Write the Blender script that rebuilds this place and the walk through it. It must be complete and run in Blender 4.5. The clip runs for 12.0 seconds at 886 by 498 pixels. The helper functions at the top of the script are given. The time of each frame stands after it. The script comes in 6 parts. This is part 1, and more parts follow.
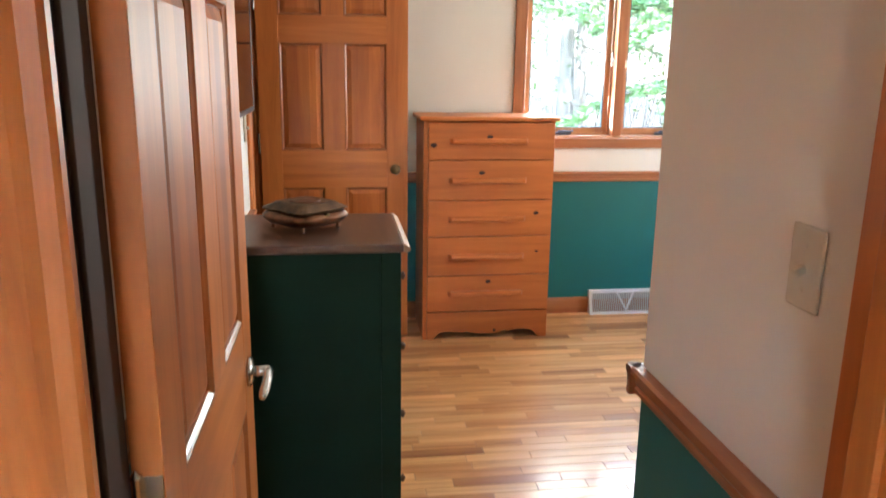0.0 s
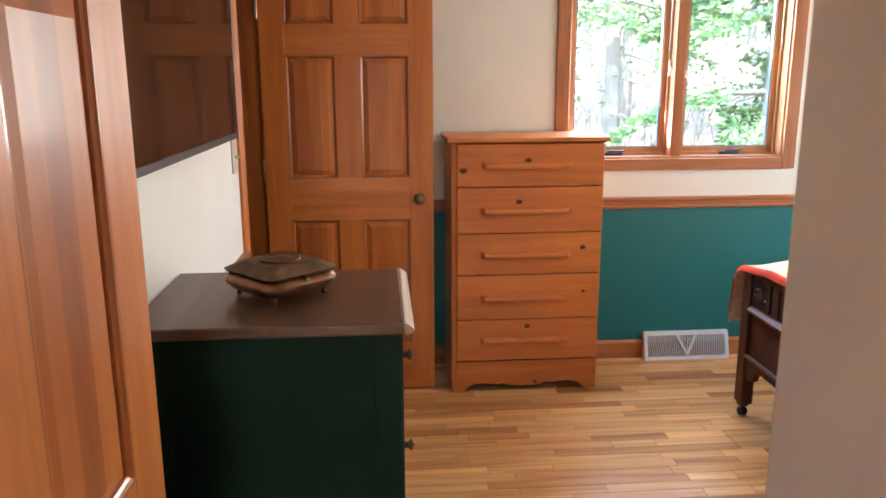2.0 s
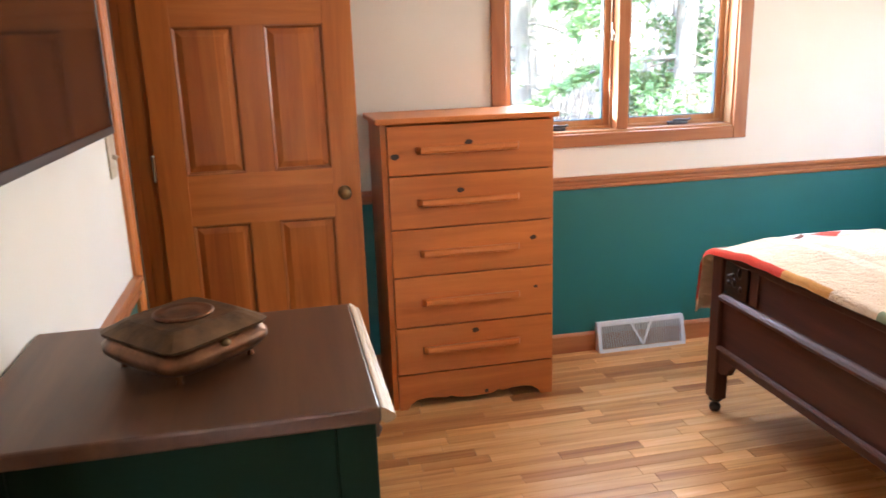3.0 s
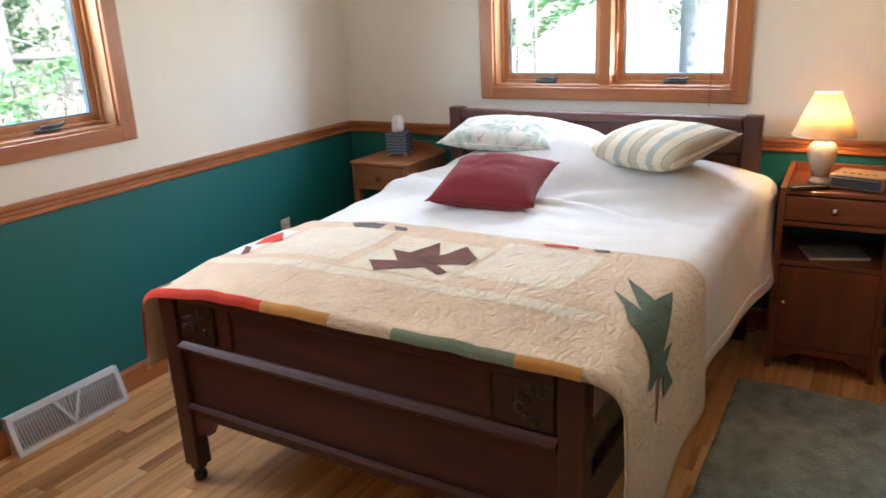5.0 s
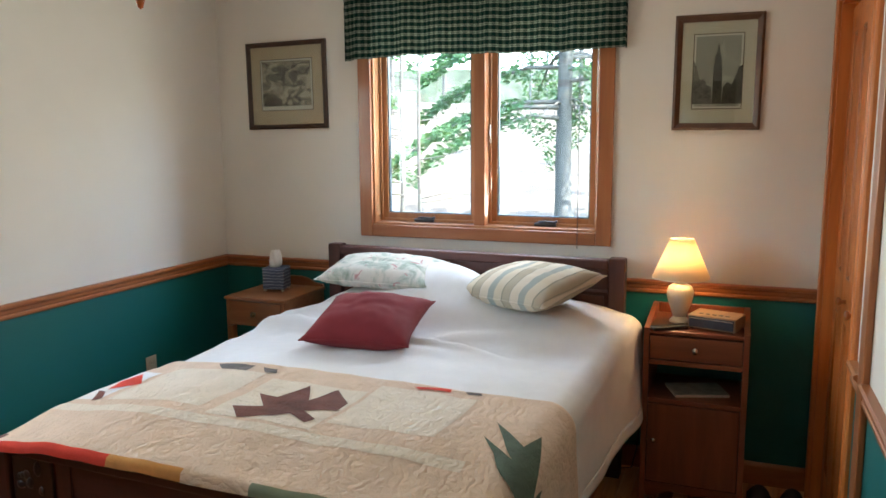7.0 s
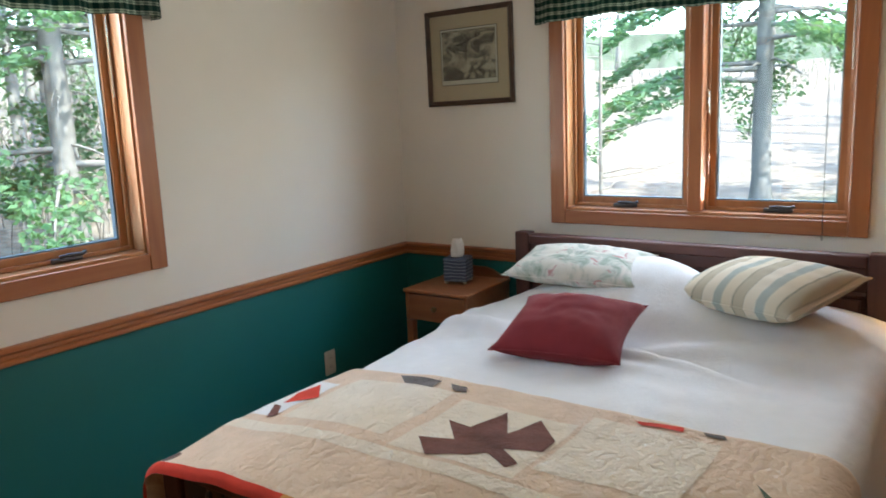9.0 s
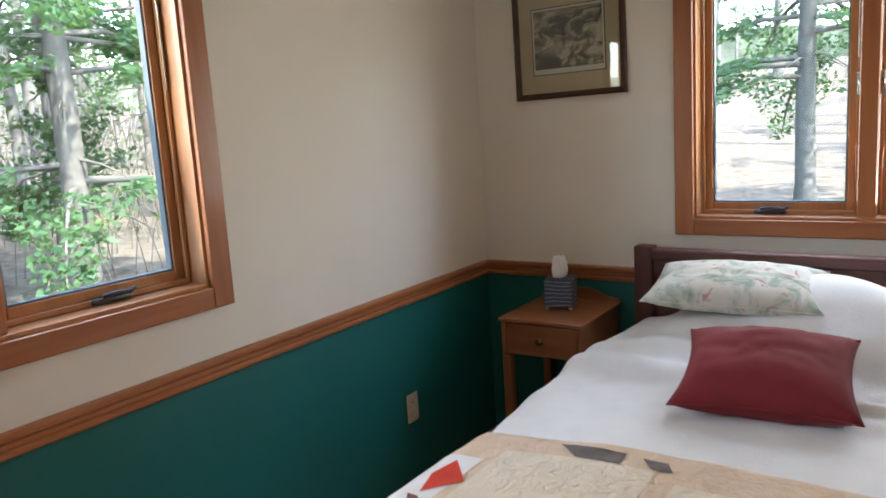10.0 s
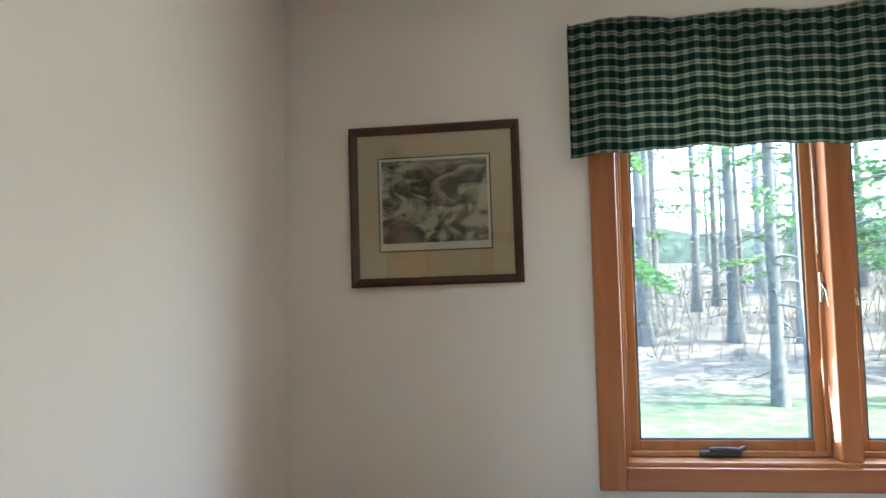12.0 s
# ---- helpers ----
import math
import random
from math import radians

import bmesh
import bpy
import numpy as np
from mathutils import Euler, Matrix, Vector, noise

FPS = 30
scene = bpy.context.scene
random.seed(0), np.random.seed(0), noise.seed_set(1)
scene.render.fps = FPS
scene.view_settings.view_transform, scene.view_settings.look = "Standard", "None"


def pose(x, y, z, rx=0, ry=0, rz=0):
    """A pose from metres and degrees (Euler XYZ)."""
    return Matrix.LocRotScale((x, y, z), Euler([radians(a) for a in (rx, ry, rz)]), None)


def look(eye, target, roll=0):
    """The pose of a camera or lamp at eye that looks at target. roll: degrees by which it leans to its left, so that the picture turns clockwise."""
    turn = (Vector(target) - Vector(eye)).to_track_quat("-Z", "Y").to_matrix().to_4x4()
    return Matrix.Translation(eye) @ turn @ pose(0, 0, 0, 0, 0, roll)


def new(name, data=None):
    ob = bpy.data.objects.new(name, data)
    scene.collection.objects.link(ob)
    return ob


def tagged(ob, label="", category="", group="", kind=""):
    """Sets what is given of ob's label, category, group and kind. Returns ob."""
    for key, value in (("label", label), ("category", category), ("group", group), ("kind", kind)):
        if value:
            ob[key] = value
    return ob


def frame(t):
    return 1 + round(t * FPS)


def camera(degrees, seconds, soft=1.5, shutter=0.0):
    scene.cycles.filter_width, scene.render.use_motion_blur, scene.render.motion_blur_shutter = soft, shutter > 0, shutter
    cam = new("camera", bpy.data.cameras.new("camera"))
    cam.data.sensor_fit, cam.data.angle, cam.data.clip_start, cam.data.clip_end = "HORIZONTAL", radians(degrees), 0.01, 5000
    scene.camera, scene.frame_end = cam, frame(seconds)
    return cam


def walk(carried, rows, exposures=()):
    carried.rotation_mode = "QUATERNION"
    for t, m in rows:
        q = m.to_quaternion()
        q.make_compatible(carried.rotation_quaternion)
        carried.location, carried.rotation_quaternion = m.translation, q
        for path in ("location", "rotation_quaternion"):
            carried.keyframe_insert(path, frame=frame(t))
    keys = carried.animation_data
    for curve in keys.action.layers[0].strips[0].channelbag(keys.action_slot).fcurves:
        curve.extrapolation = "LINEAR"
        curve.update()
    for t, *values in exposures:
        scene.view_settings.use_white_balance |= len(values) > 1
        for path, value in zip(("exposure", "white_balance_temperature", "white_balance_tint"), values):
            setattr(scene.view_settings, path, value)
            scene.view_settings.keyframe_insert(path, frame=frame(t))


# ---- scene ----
cam = camera(60.8, 12.0, soft=1.6, shutter=0.2)
PATH = [
    (0, (0.712, 2.276, 1.493), (0.985, 4.202, 1.026), 0.8),
    (0.5, (0.706, 2.277, 1.567), (0.985, 4.243, 1.333), 0.4),
    (1, (0.727, 2.343, 1.561), (1.013, 4.316, 1.393), -0.1),
    (1.5, (0.815, 2.582, 1.521), (1.093, 4.544, 1.244), -0.1),
    (2, (0.844, 2.818, 1.498), (1.003, 4.764, 1.062), -0.2),
    (2.5, (0.795, 3.099, 1.5), (0.951, 5.033, 1.018), -2.1),
    (3, (0.782, 3.316, 1.484), (1.181, 5.21, 0.982), -1.9),
    (3.5, (0.857, 3.564, 1.49), (1.531, 5.363, 0.932), -0.2),
    (3.7, (0.888, 3.632, 1.488), (1.692, 5.37, 0.911), 0.2),
    (5.3, (0.986, 4.072, 1.492), (2.711, 4.913, 0.929), -2.3),
    (5.5, (0.986, 4.041, 1.506), (2.743, 4.852, 0.997), -2.0),
    (5.6, (1.004, 4.012, 1.522), (2.769, 4.821, 1.04), -1.8),
    (6, (1.023, 4.018, 1.553), (2.833, 4.781, 1.181), -0.6),
    (6.5, (1.012, 4.017, 1.553), (2.845, 4.758, 1.255), -0.3),
    (6.7, (1.018, 4.01, 1.544), (2.858, 4.742, 1.263), -0.3),
    (8.3, (1.141, 4.081, 1.496), (2.978, 4.77, 1.104), -0.8),
    (8.5, (1.191, 4.12, 1.506), (2.962, 4.95, 1.092), -1.6),
    (9, (1.359, 4.299, 1.542), (2.984, 5.41, 1.192), -2.3),
    (9.5, (1.452, 4.62, 1.51), (3.039, 5.796, 1.196), -2.6),
    (10, (1.605, 4.955, 1.506), (3.238, 6.063, 1.181), -3.6),
    (10.5, (1.809, 5.268, 1.543), (3.495, 6.341, 1.466), -2.5),
    (11, (2.029, 5.493, 1.518), (3.827, 6.364, 1.605), -2.1),
    (11.5, (2.217, 5.75, 1.515), (4.143, 6.272, 1.65), -0.7),
    (12, (2.426, 5.964, 1.525), (4.404, 6.214, 1.676), -1.2),
]
walk(cam, [(t, look(eye, target, roll)) for t, eye, target, roll in PATH],
     exposures=[(0.0, 5.78, 6100, 9), (1.0, 5.65, 6100, 9), (2.0, 5.55, 6400, 13), (3.0, 5.65, 6500, 16), (3.7, 5.52, 6600, 16), (5.5, 4.72, 6300, 8), (6.5, 4.45, 6300, 7), (8.3, 4.42, 6300, 7), (9.5, 4.08, 6300, 7), (10.5, 4.12, 6900, 14), (11.2, 4.3, 6700, 10), (12.0, 4.5, 6000, 5)])

# ---- world and light ----
world = bpy.data.worlds.new("sky")
scene.world = world
world.use_nodes = True
wn = world.node_tree
sky = wn.nodes.new("ShaderNodeTexSky")
sky.sky_type = "NISHITA"
sky.sun_disc = False
sky.sun_elevation, sky.sun_rotation = radians(52), radians(188)
wn.links.new(sky.outputs[0], wn.nodes["Background"].inputs[0])
wn.nodes["Background"].inputs[1].default_value = 0.15
sun = new("sun", bpy.data.lights.new("sun", "SUN"))
sun.data.energy, sun.data.angle, sun.data.color = 1.25, radians(0.5), (1.0, 0.95, 0.86)
sun.matrix_world = look((0, 0, 20), (0.11, 0.78, 20 - 1.0))



def window_light(at, target, power):
    """Daylight from sky and sunlit ground, standing in a window's opening."""
    d = bpy.data.lights.new("window_daylight", "AREA")
    d.shape, d.size, d.size_y = "RECTANGLE", 1.05, 0.95
    d.energy, d.color = power, (1.0, 0.97, 0.90)
    d.spread = radians(170)
    new("window_daylight", d).matrix_world = look(at, target)


window_light((2.38, 6.80, 1.62), (2.30, 4.80, 1.95), 1.1)
window_light((4.615, 5.185, 1.62), (2.60, 5.10, 1.95), 1.1)

# room planes
W, E, N, S, C, R = 0.34, 4.493, 6.677, 3.675, 2.428, 0.894
SWX, ENTRY = 1.336, 3.05          # partition with the switch; entry wall's room face
TEAL_TOP = 0.84


# ---- materials ----
def nodes_of(name, rough=0.5, metal=0.0, coat=0.0, spec=0.5):
    m = bpy.data.materials.new(name)
    m.use_nodes = True
    nt = m.node_tree
    b = nt.nodes["Principled BSDF"]
    b.inputs["Roughness"].default_value = rough
    b.inputs["Metallic"].default_value = metal
    b.inputs["Coat Weight"].default_value = coat
    b.inputs["Coat Roughness"].default_value = 0.12
    b.inputs["Specular IOR Level"].default_value = spec
    return m, nt, b


def math_node(nt, op, a, b=0.0, c=0.0):
    n = nt.nodes.new("ShaderNodeMath")
    n.operation = op
    for i, v in enumerate((a, b, c)):
        if isinstance(v, (int, float)):
            n.inputs[i].default_value = v
        else:
            nt.links.new(v, n.inputs[i])
    return n.outputs[0]


def coords(nt, scale=(1, 1, 1), kind="Object"):
    tc = nt.nodes.new("ShaderNodeTexCoord")
    mp = nt.nodes.new("ShaderNodeMapping")
    mp.inputs["Scale"].default_value = scale
    nt.links.new(tc.outputs[kind], mp.inputs[0])
    return mp.outputs[0]


def noise_of(nt, vec, scale, detail=4.0, rough=0.55, dist=0.0):
    n = nt.nodes.new("ShaderNodeTexNoise")
    n.inputs["Scale"].default_value = scale
    n.inputs["Detail"].default_value = detail
    n.inputs["Roughness"].default_value = rough
    n.inputs["Distortion"].default_value = dist
    nt.links.new(vec, n.inputs["Vector"])
    return n.outputs["Fac"]


def ramp_of(nt, fac, stops):
    r = nt.nodes.new("ShaderNodeValToRGB")
    while len(r.color_ramp.elements) < len(stops):
        r.color_ramp.elements.new(0.5)
    for e, (p, c) in zip(r.color_ramp.elements, stops):
        e.position, e.color = p, (*c, 1)
    nt.links.new(fac, r.inputs[0])
    return r.outputs[0]


def mix_of(nt, fac, a, b, kind="MIX"):
    n = nt.nodes.new("ShaderNodeMix")
    n.data_type, n.blend_type = "RGBA", kind
    if isinstance(fac, (int, float)):
        n.inputs[0].default_value = fac
    else:
        nt.links.new(fac, n.inputs[0])
    for i, v in ((6, a), (7, b)):
        if isinstance(v, tuple):
            n.inputs[i].default_value = (*v, 1)
        else:
            nt.links.new(v, n.inputs[i])
    return n.outputs[2]


def bump_of(nt, b, height, strength, distance=0.002):
    n = nt.nodes.new("ShaderNodeBump")
    n.inputs["Strength"].default_value = strength
    n.inputs["Distance"].default_value = distance
    nt.links.new(height, n.inputs["Height"])
    nt.links.new(n.outputs[0], b.inputs["Normal"])


def plain(name, col, rough=0.5, metal=0.0, vary=0.12, scale=9.0, bump=0.1, coat=0.0, bscale=120.0, spec=0.5):
    """Paint, plaster, metal: a base colour with stains at one scale and grain at another."""
    m, nt, b = nodes_of(name, rough, metal, coat, spec)
    v = coords(nt)
    big = noise_of(nt, v, scale, 3)
    lo = tuple(c * (1 - vary) for c in col)
    hi = tuple(min(1, c * (1 + vary * 0.5)) for c in col)
    nt.links.new(ramp_of(nt, big, ((0.3, lo), (0.7, hi))), b.inputs["Base Color"])
    if bump:
        bump_of(nt, b, noise_of(nt, v, bscale, 2), bump, 0.0015)
    return m


def wood(name, dark, mid, light, axis="z", rough=0.35, coat=0.3, fine=1.0, island=False, strips=0.0):
    """Grain that runs along one axis; boards differ where island is set."""
    m, nt, b = nodes_of(name, rough, 0.0, coat)
    long, cross = 1.3, 16.0 * fine
    sc = [cross, cross, cross]
    sc["xyz".index(axis)] = long
    tc = nt.nodes.new("ShaderNodeTexCoord")
    info = nt.nodes.new("ShaderNodeObjectInfo")
    geo = nt.nodes.new("ShaderNodeNewGeometry")
    rnd = math_node(nt, "FRACT", math_node(nt, "ADD", info.outputs["Random"], geo.outputs["Random Per Island"]))
    off = nt.nodes.new("ShaderNodeCombineXYZ")
    big = math_node(nt, "MULTIPLY", rnd, 37.0)
    for i in range(3):
        nt.links.new(big, off.inputs[i])
    add = nt.nodes.new("ShaderNodeVectorMath")
    nt.links.new(tc.outputs["Object"], add.inputs[0])
    nt.links.new(off.outputs[0], add.inputs[1])
    mp = nt.nodes.new("ShaderNodeMapping")
    mp.inputs["Scale"].default_value = sc
    nt.links.new(add.outputs[0], mp.inputs[0])
    grain = noise_of(nt, mp.outputs[0], 1.0, 6, 0.6, 0.6)
    col = ramp_of(nt, grain, ((0.25, dark), (0.5, mid), (0.75, light)))
    fine_n = noise_of(nt, mp.outputs[0], 7.0, 3, 0.6)
    col = mix_of(nt, math_node(nt, "MULTIPLY", fine_n, 0.15 if island else 0.35), col, dark)
    if island:
        tone = ramp_of(nt, rnd, ((0.0, (0.48, 0.33, 0.22)), (0.14, (0.78, 0.64, 0.50)), (0.3, (0.90, 0.82, 0.72)), (0.6, (1.0, 0.98, 0.94)), (1.0, (1.16, 1.14, 1.08))))
        col = mix_of(nt, 1.0, col, tone, "MULTIPLY")
    else:
        tone = ramp_of(nt, rnd, ((0.0, (0.9, 0.87, 0.85)), (1.0, (1.06, 1.06, 1.06))))
        col = mix_of(nt, 1.0, col, tone, "MULTIPLY")
    if strips:
        sep = nt.nodes.new("ShaderNodeSeparateXYZ")
        nt.links.new(tc.outputs["Object"], sep.inputs[0])
        white = nt.nodes.new("ShaderNodeTexWhiteNoise")
        white.noise_dimensions = "1D"
        nt.links.new(math_node(nt, "FLOOR", math_node(nt, "ADD", math_node(nt, "DIVIDE", sep.outputs[0], strips), math_node(nt, "MULTIPLY", info.outputs["Random"], 60.0))), white.inputs["W"])
        tone = ramp_of(nt, white.outputs["Value"], ((0.0, (0.70, 0.60, 0.54)), (0.5, (0.96, 0.94, 0.92)), (1.0, (1.14, 1.14, 1.12))))
        col = mix_of(nt, 1.0, col, tone, "MULTIPLY")
    nt.links.new(col, b.inputs["Base Color"])
    bump_of(nt, b, fine_n, 0.12, 0.001)
    return m


def knotty(name, dark, mid, light, axis, rough=0.35, coat=0.35):
    """Pine: grain with a few dark knots."""
    m = wood(name, dark, mid, light, axis, rough, coat)
    nt = m.node_tree
    b = nt.nodes["Principled BSDF"]
    src = b.inputs["Base Color"].links[0].from_socket
    sc = [3.2, 3.2, 3.2]
    sc["xyz".index(axis)] = 1.6
    vo = nt.nodes.new("ShaderNodeTexVoronoi")
    vo.inputs["Scale"].default_value = 1.0
    nt.links.new(coords(nt, sc), vo.inputs["Vector"])
    k = ramp_of(nt, vo.outputs["Distance"], ((0.03, (1, 1, 1)), (0.075, (0, 0, 0))))
    nt.links.new(mix_of(nt, k, src, (0.05, 0.018, 0.008)), b.inputs["Base Color"])
    return m


def fabric(name, col, vary=0.1, weave=900.0, rough=0.9, bump=0.3, lumps=0.0, lump_scale=30.0, swirl=0.0):
    m, nt, b = nodes_of(name, rough, spec=0.2)
    b.inputs["Sheen Weight"].default_value = 0.06
    v = coords(nt)
    n = noise_of(nt, v, 14.0, 4)
    lo = tuple(c * (1 - vary) for c in col)
    hi = tuple(min(1, c * (1 + vary)) for c in col)
    nt.links.new(ramp_of(nt, n, ((0.3, lo), (0.7, hi))), b.inputs["Base Color"])
    h = noise_of(nt, v, weave, 2)
    if lumps:
        h = math_node(nt, "MULTIPLY_ADD", noise_of(nt, v, lump_scale, 3, 0.5, 1.5), lumps, h)
    if swirl:
        w = nt.nodes.new("ShaderNodeTexWave")
        w.wave_type = "RINGS"
        w.inputs["Scale"].default_value = swirl
        w.inputs["Distortion"].default_value = 9.0
        w.inputs["Detail"].default_value = 2.0
        w.inputs["Detail Scale"].default_value = 1.2
        nt.links.new(v, w.inputs["Vector"])
        line = math_node(nt, "POWER", w.outputs["Fac"], 0.35)
        h = math_node(nt, "MULTIPLY_ADD", line, 1.1, h)
    bump_of(nt, b, h, bump, 0.003 if not lumps else 0.009)
    return m


def glass_mat():
    m, nt, b = nodes_of("window_glass", 0.0)
    mixs = nt.nodes.new("ShaderNodeMixShader")
    tr = nt.nodes.new("ShaderNodeBsdfTransparent")
    tr.inputs[0].default_value = (0.93, 0.97, 0.96, 1)
    gl = nt.nodes.new("ShaderNodeBsdfGlossy")
    gl.inputs["Roughness"].default_value = 0.01
    mixs.inputs[0].default_value = 0.05
    nt.links.new(tr.outputs[0], mixs.inputs[1])
    nt.links.new(gl.outputs[0], mixs.inputs[2])
    nt.links.new(mixs.outputs[0], nt.nodes["Material Output"].inputs[0])
    return m


def plaid_mat(name="plaid"):
    """Woven check: dark green ground, pale bands both ways, thin twin lines across."""
    m, nt, b = nodes_of(name, 0.9, spec=0.15)
    tc = nt.nodes.new("ShaderNodeTexCoord")
    sp = nt.nodes.new("ShaderNodeSeparateXYZ")
    nt.links.new(tc.outputs["UV"], sp.inputs[0])

    def band(out, period, width, shift=0.0):
        f = math_node(nt, "FRACT", math_node(nt, "ADD", math_node(nt, "DIVIDE", out, period), shift))
        return math_node(nt, "LESS_THAN", f, width)
    u, v = sp.outputs[0], sp.outputs[1]
    bu, bv = band(u, 0.032, 0.42), band(v, 0.032, 0.42)
    col = mix_of(nt, bu, (0.011, 0.042, 0.036), (0.058, 0.100, 0.078))
    col = mix_of(nt, math_node(nt, "MULTIPLY", bv, math_node(nt, "MULTIPLY_ADD", bu, 0.34, 0.20)), col, (0.40, 0.46, 0.36))
    lines = math_node(nt, "MAXIMUM", band(v, 0.032, 0.10, -0.02), band(v, 0.032, 0.10, -0.28))
    col = mix_of(nt, math_node(nt, "MULTIPLY", lines, math_node(nt, "MULTIPLY_ADD", bu, 0.25, 0.35)), col, (0.60, 0.62, 0.52))
    nt.links.new(col, b.inputs["Base Color"])
    tr = nt.nodes.new("ShaderNodeBsdfTranslucent")
    nt.links.new(col, tr.inputs[0])
    mx = nt.nodes.new("ShaderNodeMixShader")
    mx.inputs[0].default_value = 0.5
    nt.links.new(b.outputs[0], mx.inputs[1])
    nt.links.new(tr.outputs[0], mx.inputs[2])
    nt.links.new(mx.outputs[0], nt.nodes["Material Output"].inputs[0])
    bump_of(nt, b, noise_of(nt, coords(nt), 700, 2), 0.3, 0.002)
    return m


def striped_mat():
    m, nt, b = nodes_of("pillow_stripe", 0.9, spec=0.15)
    tc = nt.nodes.new("ShaderNodeTexCoord")
    sp = nt.nodes.new("ShaderNodeSeparateXYZ")
    nt.links.new(tc.outputs["Object"], sp.inputs[0])
    f = math_node(nt, "FRACT", math_node(nt, "DIVIDE", math_node(nt, "ADD", sp.outputs[1], 5.0), 0.17))
    col = ramp_of(nt, f, ((0.0, (0.42, 0.36, 0.26)), (0.22, (0.42, 0.36, 0.26)), (0.24, (0.16, 0.17, 0.14)), (0.27, (0.58, 0.50, 0.37)), (0.5, (0.58, 0.50, 0.37)),
                          (0.52, (0.33, 0.35, 0.31)), (0.7, (0.33, 0.35, 0.31)), (0.72, (0.62, 0.54, 0.42)), (0.97, (0.62, 0.54, 0.42)), (1.0, (0.2, 0.2, 0.16))))
    nt.links.new(col, b.inputs["Base Color"])
    bump_of(nt, b, noise_of(nt, coords(nt), 600, 2), 0.25, 0.002)
    return m


def floral_mat():
    m, nt, b = nodes_of("pillow_floral", 0.9, spec=0.15)
    v = coords(nt)
    a = noise_of(nt, v, 13.0, 4, 0.6, 0.8)
    c = noise_of(nt, v, 21.0, 3, 0.6, 0.8)
    col = ramp_of(nt, a, ((0.3, (0.22, 0.28, 0.22)), (0.44, (0.42, 0.45, 0.38)), (0.52, (0.58, 0.56, 0.49)), (0.7, (0.64, 0.61, 0.53))))
    rose = ramp_of(nt, c, ((0.6, (0, 0, 0)), (0.68, (1, 1, 1))))
    nt.links.new(mix_of(nt, rose, col, (0.46, 0.25, 0.24)), b.inputs["Base Color"])
    bump_of(nt, b, noise_of(nt, v, 600, 2), 0.2, 0.002)
    return m


WALL = plain("wall_paint", (0.80, 0.755, 0.675), 0.75, vary=0.03, scale=2.5, bump=0.12, bscale=260)
TEAL = plain("teal_paint", (0.006, 0.138, 0.132), 0.5, vary=0.06, scale=2.0, bump=0.1, bscale=260)
CEIL = plain("ceiling_paint", (0.86, 0.85, 0.82), 0.85, vary=0.03, scale=3, bump=0.3, bscale=180)
HALL = plain("hall_paint", (0.72, 0.67, 0.58), 0.8, vary=0.04, scale=2)
DARKVOID = plain("closet_paint", (0.5, 0.47, 0.42), 0.8)
A, B, G = (0.42, 0.115, 0.021), (0.60, 0.188, 0.038), (0.72, 0.26, 0.062)
DOORV = wood("door_wood_upright", A, B, G, "z", 0.42, 0.1)
PANELW = wood("door_panel_wood", A, B, G, "z", 0.42, 0.1, strips=0.058)
DOORX = wood("door_wood_across", A, B, G, "x", 0.42, 0.1)
TRIMX = wood("trim_wood_x", (0.28, 0.085, 0.026), (0.40, 0.140, 0.045), (0.49, 0.195, 0.07), "x", 0.4, 0.25)
TRIMY = wood("trim_wood_y", (0.28, 0.085, 0.026), (0.40, 0.140, 0.045), (0.49, 0.195, 0.07), "y", 0.4, 0.25)
TRIMZ = knotty("trim_wood_z", (0.28, 0.085, 0.026), (0.40, 0.140, 0.045), (0.49, 0.195, 0.07), "z", 0.4, 0.25)
PINEX = wood("pine_x", (0.43, 0.115, 0.018), (0.60, 0.170, 0.030), (0.70, 0.225, 0.046), "x", 0.45, 0.08)
PINEZ = wood("pine_z", (0.43, 0.115, 0.018), (0.60, 0.170, 0.030), (0.70, 0.225, 0.046), "z", 0.45, 0.08)
SASH = wood("sash_wood", (0.35, 0.14, 0.05), (0.47, 0.21, 0.08), (0.56, 0.29, 0.12), "z", 0.4, 0.3)
FLOORM = wood("oak_strip", (0.44, 0.18, 0.055), (0.76, 0.415, 0.17), (0.90, 0.60, 0.32), "x", 0.3, 0.3, 1.6, island=True)
GREEN = plain("dark_green_paint", (0.005, 0.019, 0.010), 0.6, vary=0.25, scale=6, bump=0.15, spec=0.12)
WALNUT = wood("walnut_top", (0.060, 0.022, 0.009), (0.112, 0.043, 0.017), (0.165, 0.070, 0.029), "y", 0.4, 0.14)
# near-black wood: the shade at the entry's hinge side, put into the colour
JAMB_SHADE = wood("shaded_jamb", (0.022, 0.009, 0.004), (0.036, 0.015, 0.007), (0.050, 0.022, 0.010), "z", 0.75, 0.0)
PALEWOOD = wood("pale_edge", (0.30, 0.18, 0.09), (0.43, 0.28, 0.16), (0.50, 0.36, 0.22), "y", 0.5, 0.1)
MAHOG_X = wood("mahogany_x", (0.036, 0.009, 0.006), (0.074, 0.019, 0.012), (0.110, 0.031, 0.019), "x", 0.45, 0.14)
MAHOG_Y = wood("mahogany_y", (0.036, 0.009, 0.006), (0.074, 0.019, 0.012), (0.110, 0.031, 0.019), "y", 0.55, 0.05)
MAHOG_Z = wood("mahogany_z", (0.036, 0.009, 0.006), (0.074, 0.019, 0.012), (0.110, 0.031, 0.019), "z", 0.45, 0.14)
MAHOG_C = wood("mahogany_carved", (0.010, 0.004, 0.003), (0.020, 0.008, 0.006), (0.034, 0.013, 0.009), "z", 0.35, 0.3)
